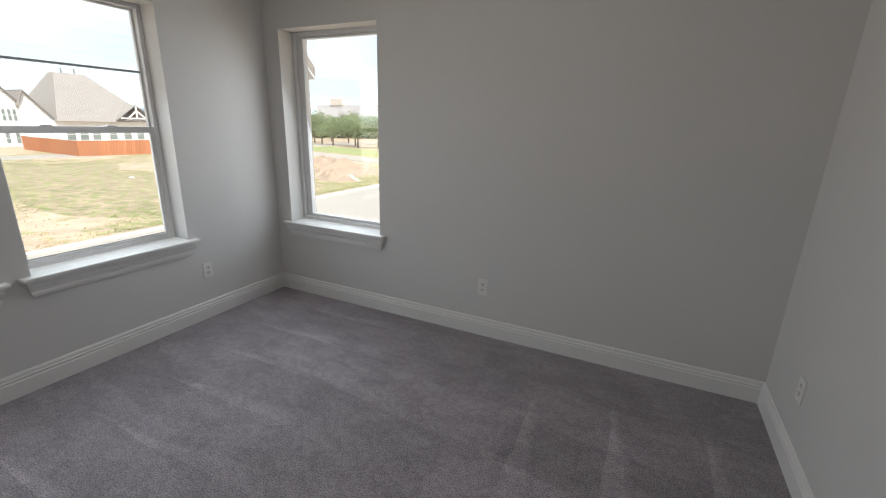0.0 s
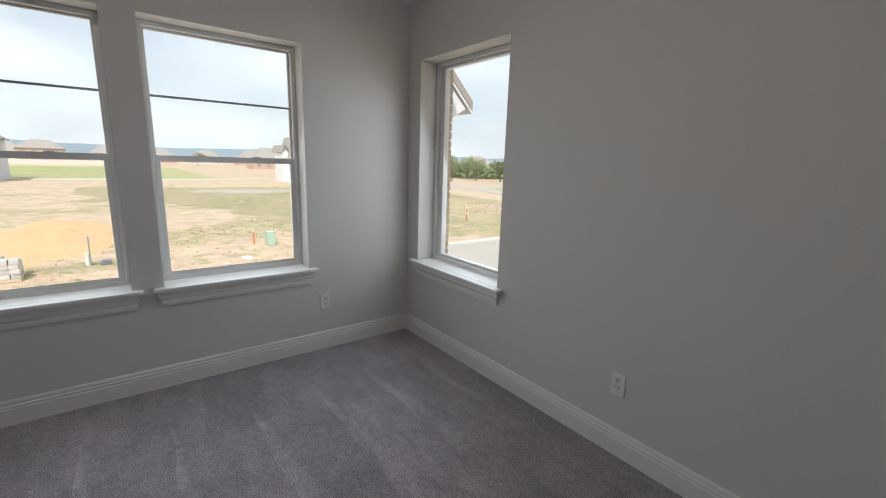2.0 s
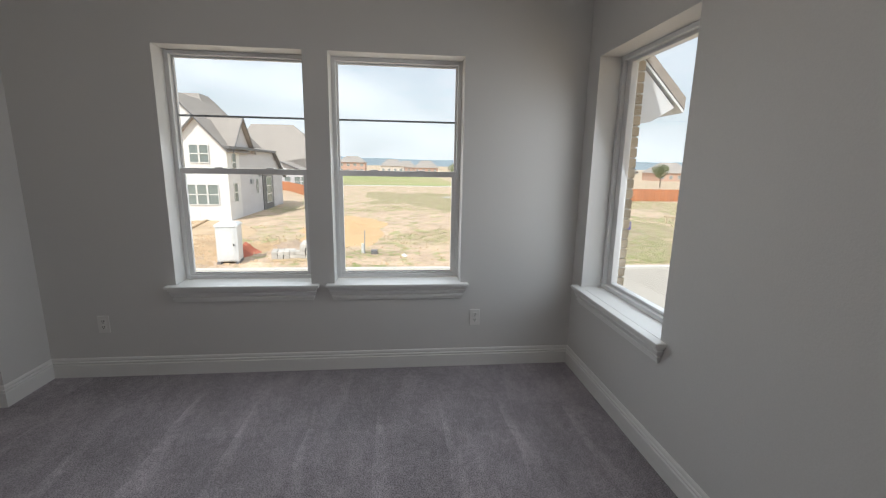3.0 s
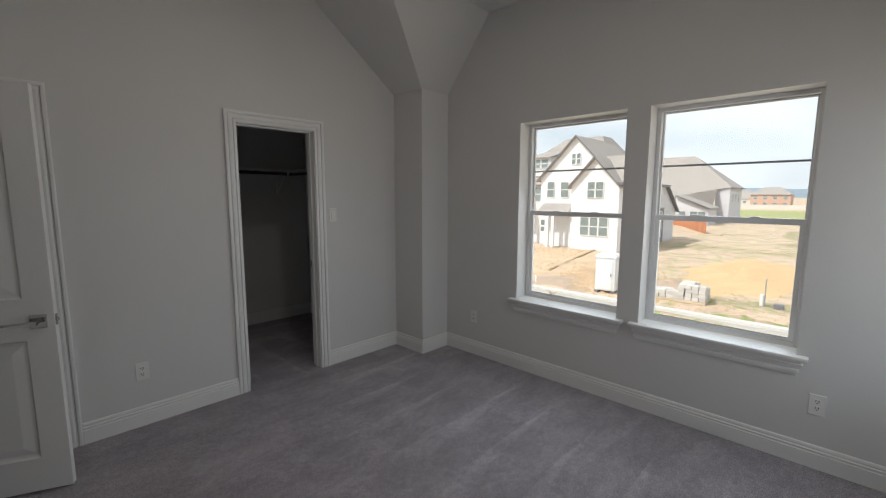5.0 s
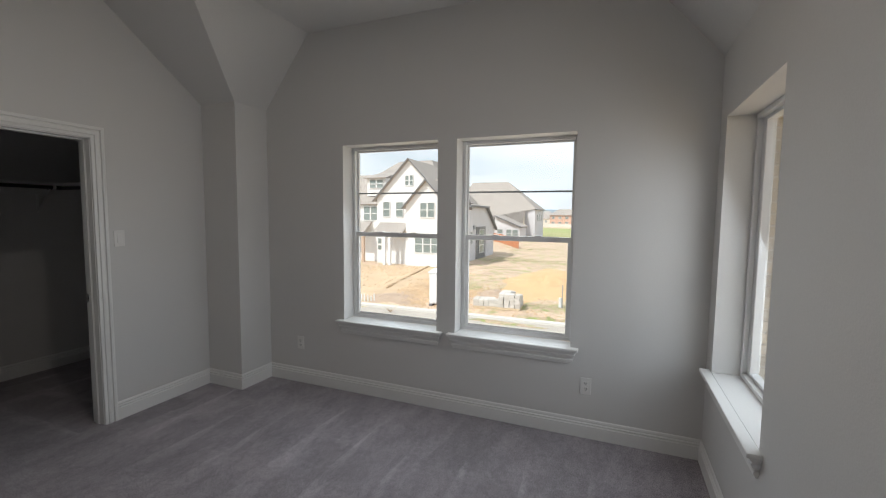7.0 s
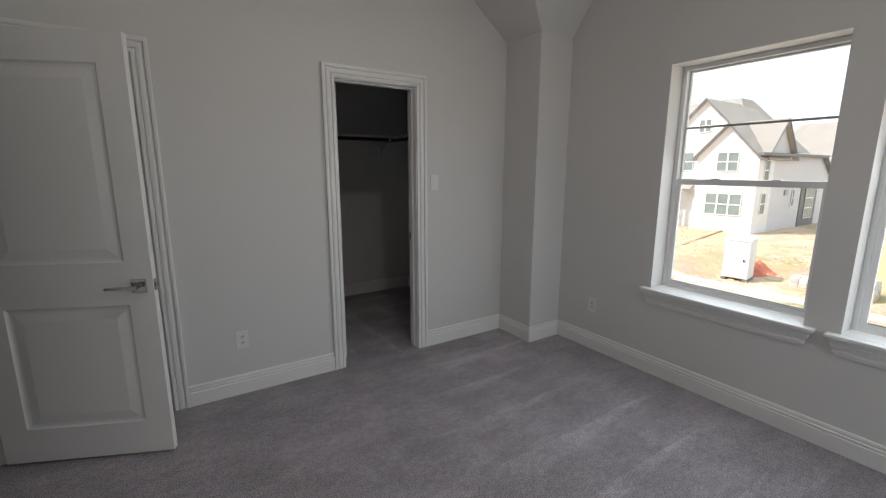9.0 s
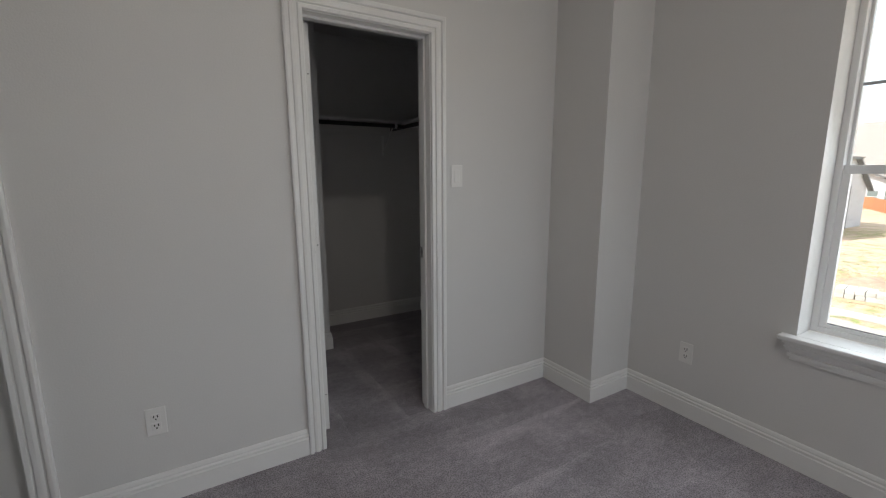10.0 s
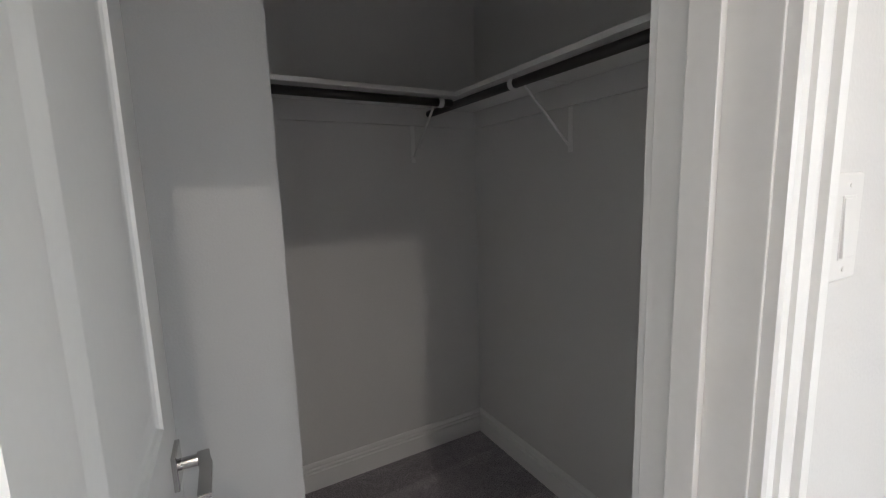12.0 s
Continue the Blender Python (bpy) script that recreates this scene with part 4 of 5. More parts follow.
def clods():
    """Loose clods and stones strewn over the bare soil."""
    verts, faces = [], []
    r_ = random.Random(31)
    spots = [(-19.4 - 16 * r_.random() ** 1.6, r_.uniform(-22, 12), 0.025 + 0.09 * r_.random() ** 4) for _ in range(3500)]
    for _ in range(900):  # broken earth between the sock and the kerb
        u = r_.random()
        spots.append((-20.4 - 9.5 * u, -8.3 - 3.2 * u + r_.gauss(0, 0.75), 0.04 + 0.12 * r_.random() ** 2))
    for _ in range(420):  # stony earth by the stacked blocks
        spots.append((r_.gauss(-25.3, 1.0), r_.gauss(-5.9, 0.75), 0.04 + 0.12 * r_.random() ** 2))
    for i in range(15):  # rows of sods on the graded lot
        for j in range(17):
            a, b = -0.5 - 0.82 * j + r_.uniform(-0.14, 0.14), -0.7 - 0.62 * i + r_.uniform(-0.08, 0.08)
            spots.append((-24.5 + a * 0.981 - b * 0.196, -12.4 + a * 0.196 + b * 0.981, r_.uniform(0.13, 0.21)))
    for x, y, s_ in spots:
        k = len(verts)
        for dx, dy, dz in ((-1, -0.7, 0), (1, -0.8, 0), (0.1, 1, 0), (0.1, -0.1, 1.1)):
            verts.append((x + s_ * dx * r_.uniform(0.7, 1.3), y + s_ * dy * r_.uniform(0.7, 1.3), G + 0.004 + s_ * dz * r_.uniform(0.6, 1.2)))
        faces += [(k, k + 1, k + 3), (k + 1, k + 2, k + 3), (k + 2, k, k + 3)]
    me_ = bpy.data.meshes.new("clods")
    me_.from_pydata(verts, [], faces)
    me_.materials.append(SOIL)
    tagged(new("clods", me_), "loose clods of earth and stones on bare soil", "rubble", "", "stuff")


clods()


# ---- houses ----
def poly_prism(b3, pts, depth):
    """Extrude a 3D polygon by a vector."""
    d = Vector(depth)
    a = [b3.verts.new(p) for p in pts]
    c = [b3.verts.new(Vector(p) + d) for p in pts]
    b3.faces.new(a)
    b3.faces.new(c[::-1])
    for i in range(len(a)):
        b3.faces.new((a[i], c[i], c[(i + 1) % len(a)], a[(i + 1) % len(a)]))
    return b3


def far_window(parent, axis, at, u0, u1, z0, z1, cols=1, rows=2, label="white-framed window"):
    """Window on a facade that faces +x (axis 'x') or +y (axis 'y'): frame with bars, and panes set back."""
    def bx(ua, ub, d0, d1, za, zb):
        return box((at + d0, ua, za), (at + d1, ub, zb)) if axis == "x" else box((ua, at + d0, za), (ub, at + d1, zb))
    pane = part("window", bx(u0, u1, 0.005, 0.05, z0, z1), FARGLASS, parent, label)
    t = 0.06
    fr = bmesh.new()

    def bar(ua, ub, za, zb):
        lo, hi = ((at + 0.051, ua, za), (at + 0.10, ub, zb)) if axis == "x" else ((ua, at + 0.051, za), (ub, at + 0.10, zb))
        add_box(fr, lo, hi)
    bar(u0 - t, u0, z0 - t, z1 + t)
    bar(u1, u1 + t, z0 - t, z1 + t)
    bar(u0, u1, z0 - t, z0)
    bar(u0, u1, z1, z1 + t)
    for k in range(1, cols):
        u = u0 + (u1 - u0) * k / cols
        bar(u - 0.07, u + 0.07, z0, z1)
    for k in range(1, rows):
        z = z0 + (z1 - z0) * k / rows
        bar(u0, u1, z - 0.045, z + 0.045)
    part("window_frame", fr, BARGREY, pane)
    return pane


def slab(b3, p0, p1, p2, p3, t=0.12):
    """Roof slope with thickness; four corners, upper face."""
    n_ = (Vector(p1) - Vector(p0)).cross(Vector(p3) - Vector(p0)).normalized()
    if n_.z < 0:
        n_ = -n_
    poly_prism(b3, [p0, p1, p2, p3], -n_ * t)


def gable_roof(parent, x0, x1, y0, y1, ze, zr, over=0.35, along="x", trim=True):
    """Two slopes over a rectangle; ridge along x or y, with dark fascia boards on the verges."""
    b3 = bmesh.new()
    rise = zr - ze
    if along == "x":
        ym, k = (y0 + y1) / 2, over * rise / ((y1 - y0) / 2)
        for ya in (y0 - over, y1 + over):
            slab(b3, (x0, ya, ze - k), (x1, ya, ze - k), (x1, ym, zr), (x0, ym, zr))
    else:
        xm, k = (x0 + x1) / 2, over * rise / ((x1 - x0) / 2)
        for xa in (x0 - over, x1 + over):
            slab(b3, (xa, y0, ze - k), (xa, y1, ze - k), (xm, y1, zr), (xm, y0, zr))
    roof = part("roof", b3, SHINGLE, parent, "brown shingle roof slope")
    if trim:
        b3 = bmesh.new()
        if along == "x":
            for ya in (y0 - over, y1 + over):
                poly_prism(b3, [(x1, ya, ze - k - 0.13), (x1, ym, zr - 0.13), (x1, ym, zr + 0.03), (x1, ya, ze - k + 0.03)], (0.06, 0, 0))
        else:
            for xa in (x0 - over, x1 + over):
                poly_prism(b3, [(xa, y1, ze - k - 0.13), (xm, y1, zr - 0.13), (xm, y1, zr + 0.03), (xa, y1, ze - k + 0.03)], (0, 0.06, 0))
        part("fascia", b3, DARKTRIM, roof, "dark fascia board")
    return roof


def hip_roof(parent, x0, x1, y0, y1, ze, zr, rx0, rx1, ry0, ry1):
    b3 = bmesh.new()
    e = [b3.verts.new(p) for p in ((x0, y0, ze), (x1, y0, ze), (x1, y1, ze), (x0, y1, ze))]
    r_ = [b3.verts.new(p) for p in ((rx0, ry0, zr), (rx1, ry0, zr), (rx1, ry1, zr), (rx0, ry1, zr))]
    for k in range(4):
        b3.faces.new((e[k], e[(k + 1) % 4], r_[(k + 1) % 4], r_[k]))
    b3.faces.new(r_)
    b3.faces.new(e[::-1])
    bmesh.ops.remove_doubles(b3, verts=b3.verts, dist=0.001)
    return part("roof", b3, SHINGLE, parent, "brown hipped shingle roof")


# white brick house across the street
wh = thing("house", Matrix.Identity(4), "white brick two-storey house with brown gabled roofs", "house")
W1 = [("wall", [(-39.3, -22.1, G), (-39.3, -13.95, G), (-39.3, -13.95, 3.6), (-39.3, -18.03, 7.7), (-39.3, -22.1, 3.6)], (-9, 0, 0), WHITEBRICK),
      ("wall", [(-38.4, -17.95, G), (-38.4, -12.97, G), (-38.4, -12.97, 2.7), (-38.4, -15.45, 5.25), (-38.4, -17.95, 2.7)], (-3, 0, 0), WHITEBRICK),
      ("wall", [(-40.6, -27.5, G), (-40.6, -21.4, G), (-40.6, -21.4, 2.9), (-40.6, -27.5, 2.9)], (-8, 0, 0), WHITEBRICK)]
for nm, pts, dep, mt in W1:
    part(nm, poly_prism(bmesh.new(), pts, dep), mt, wh, "painted white brick wall")
# side wall and gable: the shaded side's grey is put into the colour
part("wall", poly_prism(bmesh.new(), [(-38.41, -13.0, G), (-56.6, -13.0, G), (-56.6, -13.0, 0.0), (-52.4, -13.0, 2.8), (-38.41, -13.0, 2.6)], (0, -0.39, 0)),
     GREY_SHADE_BRICK, wh, "white brick side wall with its shade in the grey colour")
part("wall", poly_prism(bmesh.new(), [(-39.3, -13.02, 2.6), (-45.1, -13.02, 2.6), (-42.1, -13.02, 5.6)], (0, -0.3, 0)), GREY_SHADE_BRICK, wh, "side gable with its shade in the grey colour")
gable_roof(wh, -48.5, -38.95, -22.1, -13.95, 3.6, 7.8, 0.45)
gable_roof(wh, -44.0, -38.0, -17.95, -12.97, 2.7, 5.4, 0.35)
gable_roof(wh, -45.0, -39.2, -17.4, -12.6, 2.6, 5.75, 0.25, "y")
hip_roof(wh, -56, -41, -31, -14.5, 2.6, 8.5, -49, -46.5, -23, -18.4)
b2 = bmesh.new()
slab(b2, (-38.6, -12.6, 2.85), (-53.5, -12.6, 2.85), (-53.5, -17.4, 3.5), (-38.6, -17.4, 3.5))
part("roof", b2, SHINGLE, wh, "low brown roof over the side wing")
b2 = bmesh.new()
slab(b2, (-40.2, -28, 2.8), (-40.2, -21.3, 2.8), (-44, -21.3, 6.6), (-44, -28, 6.6))
part("roof", b2, SHINGLE, wh, "brown shingle roof slope")
b2 = box((-43.6, -24.5, 3.8), (-41.0, -21.95, 6.0))
dm = part("dormer", b2, WHITEBRICK, wh, "white dormer")
b2 = bmesh.new()
slab(b2, (-40.6, -24.8, 5.95), (-40.6, -21.7, 5.95), (-44.5, -21.7, 6.9), (-44.5, -24.8, 6.9))
part("dormer_roof", b2, SHINGLE, dm, "brown dormer roof")
far_window(wh, "x", -40.99, -24.1, -22.3, 4.75, 5.68, 2)
part("eaves_board", box((-52.6, -12.95, 2.6), (-38.0, -12.55, 2.84)), DARKTRIM, wh, "dark eaves board")
b2 = bmesh.new()
poly_prism(b2, [(-52.4, -12.55, 2.62), (-57.1, -12.55, -0.5), (-57.1, -12.55, -0.28), (-52.4, -12.55, 2.84)], (0, -0.4, 0))
part("eaves_board", b2, DARKTRIM, wh, "dark raking eaves board")
b2 = bmesh.new()
slab(b2, (-37.7, -21.7, -0.32), (-37.7, -18.0, -0.32), (-39.3, -18.0, 0.7), (-39.3, -21.7, 0.7))
part("porch_roof", b2, SHINGLE, wh, "brown shingle porch roof")
for y in (-20.25, -19.6):
    part("porch_post", box((-37.9, y - 0.15, G), (-37.6, y + 0.15, -0.4)), WHITEBRICK, wh)
for a, b, c, d, cols in ((-21.25, -20.45, 1.38, 3.0, 1), (-19.6, -18.75, 1.38, 2.97, 1), (-18.45, -17.5, 4.87, 5.92, 2)):
    far_window(wh, "x", -39.3, a, b, c, d, cols)
far_window(wh, "x", -38.4, -16.15, -14.55, 1.36, 2.88, 2)
far_window(wh, "x", -38.4, -16.78, -13.95, -2.46, -0.68, 3)
far_window(wh, "x", -40.6, -24.7, -22.85, 0.92, 2.5, 2)
dr = part("front_door", box((-39.3, -22.05, G + 0.15), (-39.22, -21.3, -1.0)), TRIM, wh, "white front door")
for za, zb in ((-1.75, -1.15), (-2.45, -1.95)):
    part("door_pane", box((-39.215, -21.95, za), (-39.195, -21.5, zb)), FARGLASS, dr)
b2 = bmesh.new()
slab(b2, (-38.7, -29.0, -0.45), (-38.7, -23.6, -0.45), (-40.6, -23.6, 0.75), (-40.6, -29.0, 0.75))
part("porch_roof", b2, SHINGLE, wh, "brown shingle roof over the side porch")
part("porch_post", box((-39.2, -24.0, G), (-38.9, -23.7, -0.4)), POSTWOOD, wh, "tan timber porch post")
far_window(wh, "y", -13.0, -40.4, -39.5, -2.3, -0.6, 1)
far_window(wh, "y", -13.0, -40.4, -39.5, 0.6, 2.2, 1)
far_window(wh, "y", -13.0, -46.6, -46.1, -1.9, -0.4, 1, label="narrow window")
part("side_door", box((-52.2, -12.99, G), (-48.2, -12.9, 0.15)), DARKTRIM, wh, "dark framed side door")
far_window(wh, "y", -12.9, -51.2, -49.2, -3.2, -0.3, 1, 3)
for x, z in ((-44.6, -0.6), (-47.4, 0.1)):
    part("wall_box", box((x - 0.35, -13.0, z - 0.25), (x + 0.35, -12.85, z + 0.25), 0.02), STEEL, wh, "small grey wall box")

# big roofed house behind it
h2 = thing("house", Matrix.Identity(4), "grey house under a tall brown hipped roof", "house")
part("wall", box((-112, -17.1, G), (-99.4, -14.6, 3.2)), GREY_SHADE_BRICK, h2, "grey brick end wall")
part("wall", box((-112, -35.8, G), (-96.2, -17.1, -1.3)), GREY_SHADE_BRICK, h2, "grey brick front wall")
b2 = bmesh.new()
hv = {k: b2.verts.new(p) for k, p in dict(rl=(-106, -32.5, 10.45), rr=(-106, -22.8, 10.45), p=(-99.2, -14.25, 3.3), q=(-98.9, -16.7, 3.0), f=(-95, -16.7, -1.1),
                                          g=(-95, -37, -1.1), pb=(-113, -14.25, 3.3), gb=(-113, -37, 3.0)).items()}
for ring in (("rl", "rr", "q", "f", "g"), ("rr", "p", "q"), ("rr", "pb", "p"), ("rl", "gb", "pb", "rr"), ("rl", "g", "gb"), ("q", "p", "pb"), ("q", "pb", "gb"), ("q", "gb", "g", "f")):
    b2.faces.new([hv[k] for k in ring])
part("roof", b2, SHINGLE, h2, "tall brown hipped shingle roof")
part("fascia", box((-113, -14.25, 3.1), (-99.2, -14.1, 3.36)), DARKTRIM, h2, "dark fascia board")
part("wall", box((-96.2, -21.6, G), (-89, -16.0, -0.95)), GREY_SHADE_BRICK, h2, "low grey wing")
b2 = bmesh.new()
slab(b2, (-96.5, -15.5, -0.72), (-88.4, -15.5, -0.72), (-88.4, -21.6, 1.75), (-96.5, -21.6, 1.75))
wr = part("roof", b2, SHINGLE, h2, "low brown lean-to roof")
part("fascia", poly_prism(bmesh.new(), [(-88.38, -15.5, -0.95), (-88.38, -21.6, 1.52), (-88.38, -21.6, 1.78), (-88.38, -15.5, -0.69)], (0.08, 0, 0)), DARKTRIM, wr, "dark raking fascia board")
part("wall", poly_prism(bmesh.new(), [(-89, -21.6, -0.95), (-89, -16.0, -0.95), (-89, -21.6, 1.4)], (-0.3, 0, 0)), GREY_SHADE_BRICK, h2, "grey wing gable")
for y in (-21.0, -19.0, -17.6):
    far_window(h2, "x", -89, y, y + 1.2, -3.2, -1.4, 1, label="pale window")
for x in (-109, -106, -103):
    far_window(h2, "y", -14.6, x, x + 0.9, 0.4, 2.0, 1)

# pale house with cedar fence
h3 = thing("house", Matrix.Identity(4), "white house with brown hipped roof and timber truss gable", "house")
part("wall", box((-108, 40.6, G), (-92, 57.0, 0.4)), WHITEBRICK, h3, "white wall")
hip_roof(h3, -109, -91, 40.8, 58, 0.3, 8.95, -102, -100, 45.6, 50.6)


def half_gable(x, back, pts, label):
    """A gable wall whose two eaves differ in height; pts: left foot, left eave, apex, right eave, right foot as (y, z)."""
    part("wall", poly_prism(bmesh.new(), [(x, y, z) for y, z in pts], (-back, 0, 0)), WHITEBRICK, h3, label)
    (yl, zl), (ya, za), (yr, zr) = pts[1:4]
    b4 = bmesh.new()
    for ye, ze in ((yl, zl), (yr, zr)):
        k = 0.3 / abs(ya - ye)
        ye, ze = ye + (ye - ya) * k, ze - (za - ze) * k
        slab(b4, (x + 0.4, ye, ze + 0.18), (x - back - 2, ye, ze + 0.18), (x - back - 2, ya, za + 0.18), (x + 0.4, ya, za + 0.18))
    rf = part("roof", b4, SHINGLE, h3, "brown shingle roof slope")
    b4 = bmesh.new()
    for ye, ze in ((yl, zl), (yr, zr)):
        poly_prism(b4, [(x + 0.41, ye, ze - 0.12), (x + 0.41, ya, za - 0.12), (x + 0.41, ya, za + 0.14), (x + 0.41, ye, ze + 0.14)], (0.06, 0, 0))
    part("fascia", b4, DARKTRIM, rf, "dark fascia board")


half_gable(-93.0, 9, [(33.2, G), (33.2, 2.3), (34.5, 5.9), (36.9, 3.0), (36.9, G)], "white gabled wing")
half_gable(-92.4, 9, [(36.7, G), (36.7, 3.2), (37.4, 5.0), (41.0, 0.4), (41.0, G)], "white gabled wing")
half_gable(-97.0, 6, [(31.8, G), (31.8, 3.0), (32.3, 4.0), (34.3, 1.8), (34.3, G)], "low white side gable")
gable_roof(h3, -98, -90.6, 50.6, 57.0, 1.0, 3.5, 0.4)
b2 = bmesh.new()
for y0_, z0_, y1_, z1_ in ((50.8, 1.0, 56.8, 1.0), (53.8, 1.0, 53.8, 3.3), (52.2, 1.0, 53.8, 2.5), (55.4, 1.0, 53.8, 2.5)):
    dy, dz = y1_ - y0_, z1_ - z0_
    ln = math.hypot(dy, dz)
    py, pz = -dz / ln * 0.13, dy / ln * 0.13
    poly_prism(b2, [(-90.7, y0_ + py, z0_ + pz), (-90.7, y1_ + py, z1_ + pz), (-90.7, y1_ - py, z1_ - pz), (-90.7, y0_ - py, z0_ - pz)], (0.2, 0, 0))
part("truss", b2, TRIM, h3, "white timber truss")
for y in (42.2, 44.2, 46.2, 49.0, 51.6, 54.0):
    far_window(h3, "x", -92, y, y + 1.3, -3.0, -1.1, 1, label="dark window")
for y in (34.5, 35.2, 35.9):
    far_window(h3, "x", -93, y, y + 0.4, 0.2, 2.0, 1, label="narrow window")
for y in (34.3, 35.6):
    far_window(h3, "x", -93, y, y + 0.5, -3.4, -1.8, 1, label="narrow window")
for x, y in ((-101, 47.3), (-100.5, 49.2)):
    part("vent_pipe", cylinder((x, y, 8.6), (x, y, 9.9), 0.15, seg=8), STEEL, h3)


def fence(points, h, label):
    f3 = thing("fence", Matrix.Identity(4), label, "fence")
    for (xa, ya), (xb, yb) in zip(points, points[1:]):
        ln = math.hypot(xb - xa, yb - ya)
        n_ = max(2, int(ln / 0.6))
        ang_ = math.atan2(yb - ya, xb - xa)
        mesh_ = None
        for k in range(n_):
            if mesh_ is None:
                b3 = box((0, -0.02, 0), (ln / n_ - 0.02, 0.02, h), 0.008)
                mesh_ = bpy.data.meshes.new("board")
                b3.to_mesh(mesh_)
                b3.free()
                mesh_.materials.append(CEDAR)
            o_ = new("board", mesh_)
            o_.parent = f3
            o_.matrix_basis = pose(xa + (xb - xa) * k / n_, ya + (yb - ya) * k / n_, G, 0, 0, math.degrees(ang_))
    return f3


fence([(-85.5, 33.5), (-67, 32.3), (-66, 38.5), (-66, 56)], 2.05, "orange cedar board fence round the pale house")
fence([(-84, -19.0), (-68.5, -11.8)], 1.75, "orange cedar board fence behind the white house")
fence([(-88, -22), (-84, -19.0)], 1.8, "short orange cedar board fence")

# rows of far houses
for k, (x, y, w, d, h, roof, mt) in enumerate(((-250, -24, 15, 12, 6.4, 3.5, PEACH), (-300, -2, 16, 14, 4.5, 4.5, STUCCO), (-310, 22, 17, 14, 3.6, 5.0, PEACH),
                                          (-300, 46, 16, 14, 3.4, 5.0, STUCCO), (-290, 70, 18, 14, 4.0, 5.0, PEACH), (-260, 96, 18, 14, 4.5, 5.5, STUCCO),
                                          (-330, -48, 20, 14, 4.0, 5.5, STUCCO), (-205, 58, 17, 14, 4.4, 5.2, PEACH), (-215, 88, 16, 14, 4.6, 5.0, STUCCO),
                                          (-190, 130, 17, 13, 3.8, 4.8, PEACH), (-320, 8, 14, 12, 3.6, 4.6, PEACH), (-165, 150, 16, 13, 4, 5, STUCCO))):
    gz = G + (0.0 if x > -160 else (-160 - x) * 0.0006)
    fh = thing("house", Matrix.Identity(4), "distant %s house with a brown roof" % ("peach brick" if mt is PEACH else "pale stucco"), "house", "distant houses")
    part("wall", box((x - d / 2, y - w / 2, gz), (x + d / 2, y + w / 2, gz + h)), mt, fh)
    hip_roof(fh, x - d / 2 - 0.6, x + d / 2 + 0.6, y - w / 2 - 0.6, y + w / 2 + 0.6, gz + h - 0.1, gz + h + roof, x - 1, x + 1, y - w / 5, y + w / 5)
    for j in range(4):
        u = y - w / 2 + w * (j + 0.5) / 4
        far_window(fh, "x", x + d / 2, u - 0.8, u + 0.8, gz + 1.0, gz + 2.6, 1)
        if h > 6:
            far_window(fh, "x", x + d / 2, u - 0.8, u + 0.8, gz + 4.2, gz + 5.6, 1)
fw = thing("garden_wall", Matrix.Identity(4), "long pale masonry wall before the far houses", "wall")
part("masonry", box((-226, -60, G), (-225.6, 10, G + 1.9)), STUCCO, fw)

# commercial block beyond the trees
cb = thing("commercial_building", Matrix.Identity(4), "pale flat-roofed commercial building beyond the trees", "building")
part("wall", box((-150, 172, G), (-112, 190, 9.2)), GREY_SHADE_BRICK, cb)
part("stair_tower", box((-141, 171.5, 9.2), (-134, 177, 12.0)), STUCCO, cb)
part("wall", box((-112, 176, G), (-90, 190, 7.4)), GREY_SHADE_BRICK, cb, "grey wing")
for k in range(6):
    part("window", box((-148 + k * 6, 171.9, 1.5), (-145 + k * 6, 171.98, 3.8)), FARGLASS, cb)


# ---- trees ----
def tree(at, h, r, seed, label):
    t = thing("tree", at, label, "tree", "roadside trees")
    r_ = random.Random(seed)
    b3 = cylinder((0, 0, -0.1), (0.1, 0, h * 0.42), 0.2, 0.12, 8)
    for k in range(6):
        a = k * 1.05 + r_.uniform(-0.3, 0.3)
        cylinder((0.05, 0, h * r_.uniform(0.26, 0.4)), (math.cos(a) * r * 0.6, math.sin(a) * r * 0.6, h * r_.uniform(0.5, 0.75)), 0.08, 0.03, 6, b3)
    part("trunk", b3, BARK, t)
    verts, faces = [], []
    blobs = [(r_.uniform(-0.55, 0.55) * r, r_.uniform(-0.55, 0.55) * r, h * r_.uniform(0.42, 0.85), r * r_.uniform(0.32, 0.52)) for _ in range(11)]
    for bx_, by_, bz_, br in blobs:
        for _ in range(190):
            d = Vector((r_.gauss(0, 1), r_.gauss(0, 1), r_.gauss(0, 0.85))).normalized() * br * r_.uniform(0.55, 1.05)
            c = Vector((bx_, by_, bz_)) + d
            u = Vector((r_.gauss(0, 1), r_.gauss(0, 1), r_.gauss(0, 1))).normalized()
            v = u.orthogonal().normalized()
            s_ = r_.uniform(0.10, 0.22)
            k = len(verts)
            verts += [tuple(c - u * s_), tuple(c + v * s_ * 0.6), tuple(c + u * s_), tuple(c - v * s_ * 0.6)]
            faces.append((k, k + 1, k + 2, k + 3))
    me_ = bpy.data.meshes.new("crown")
    me_.from_pydata(verts, [], faces)
    me_.materials.append(LEAF)
    o_ = new("crown", me_)
    o_.parent = t
    return t


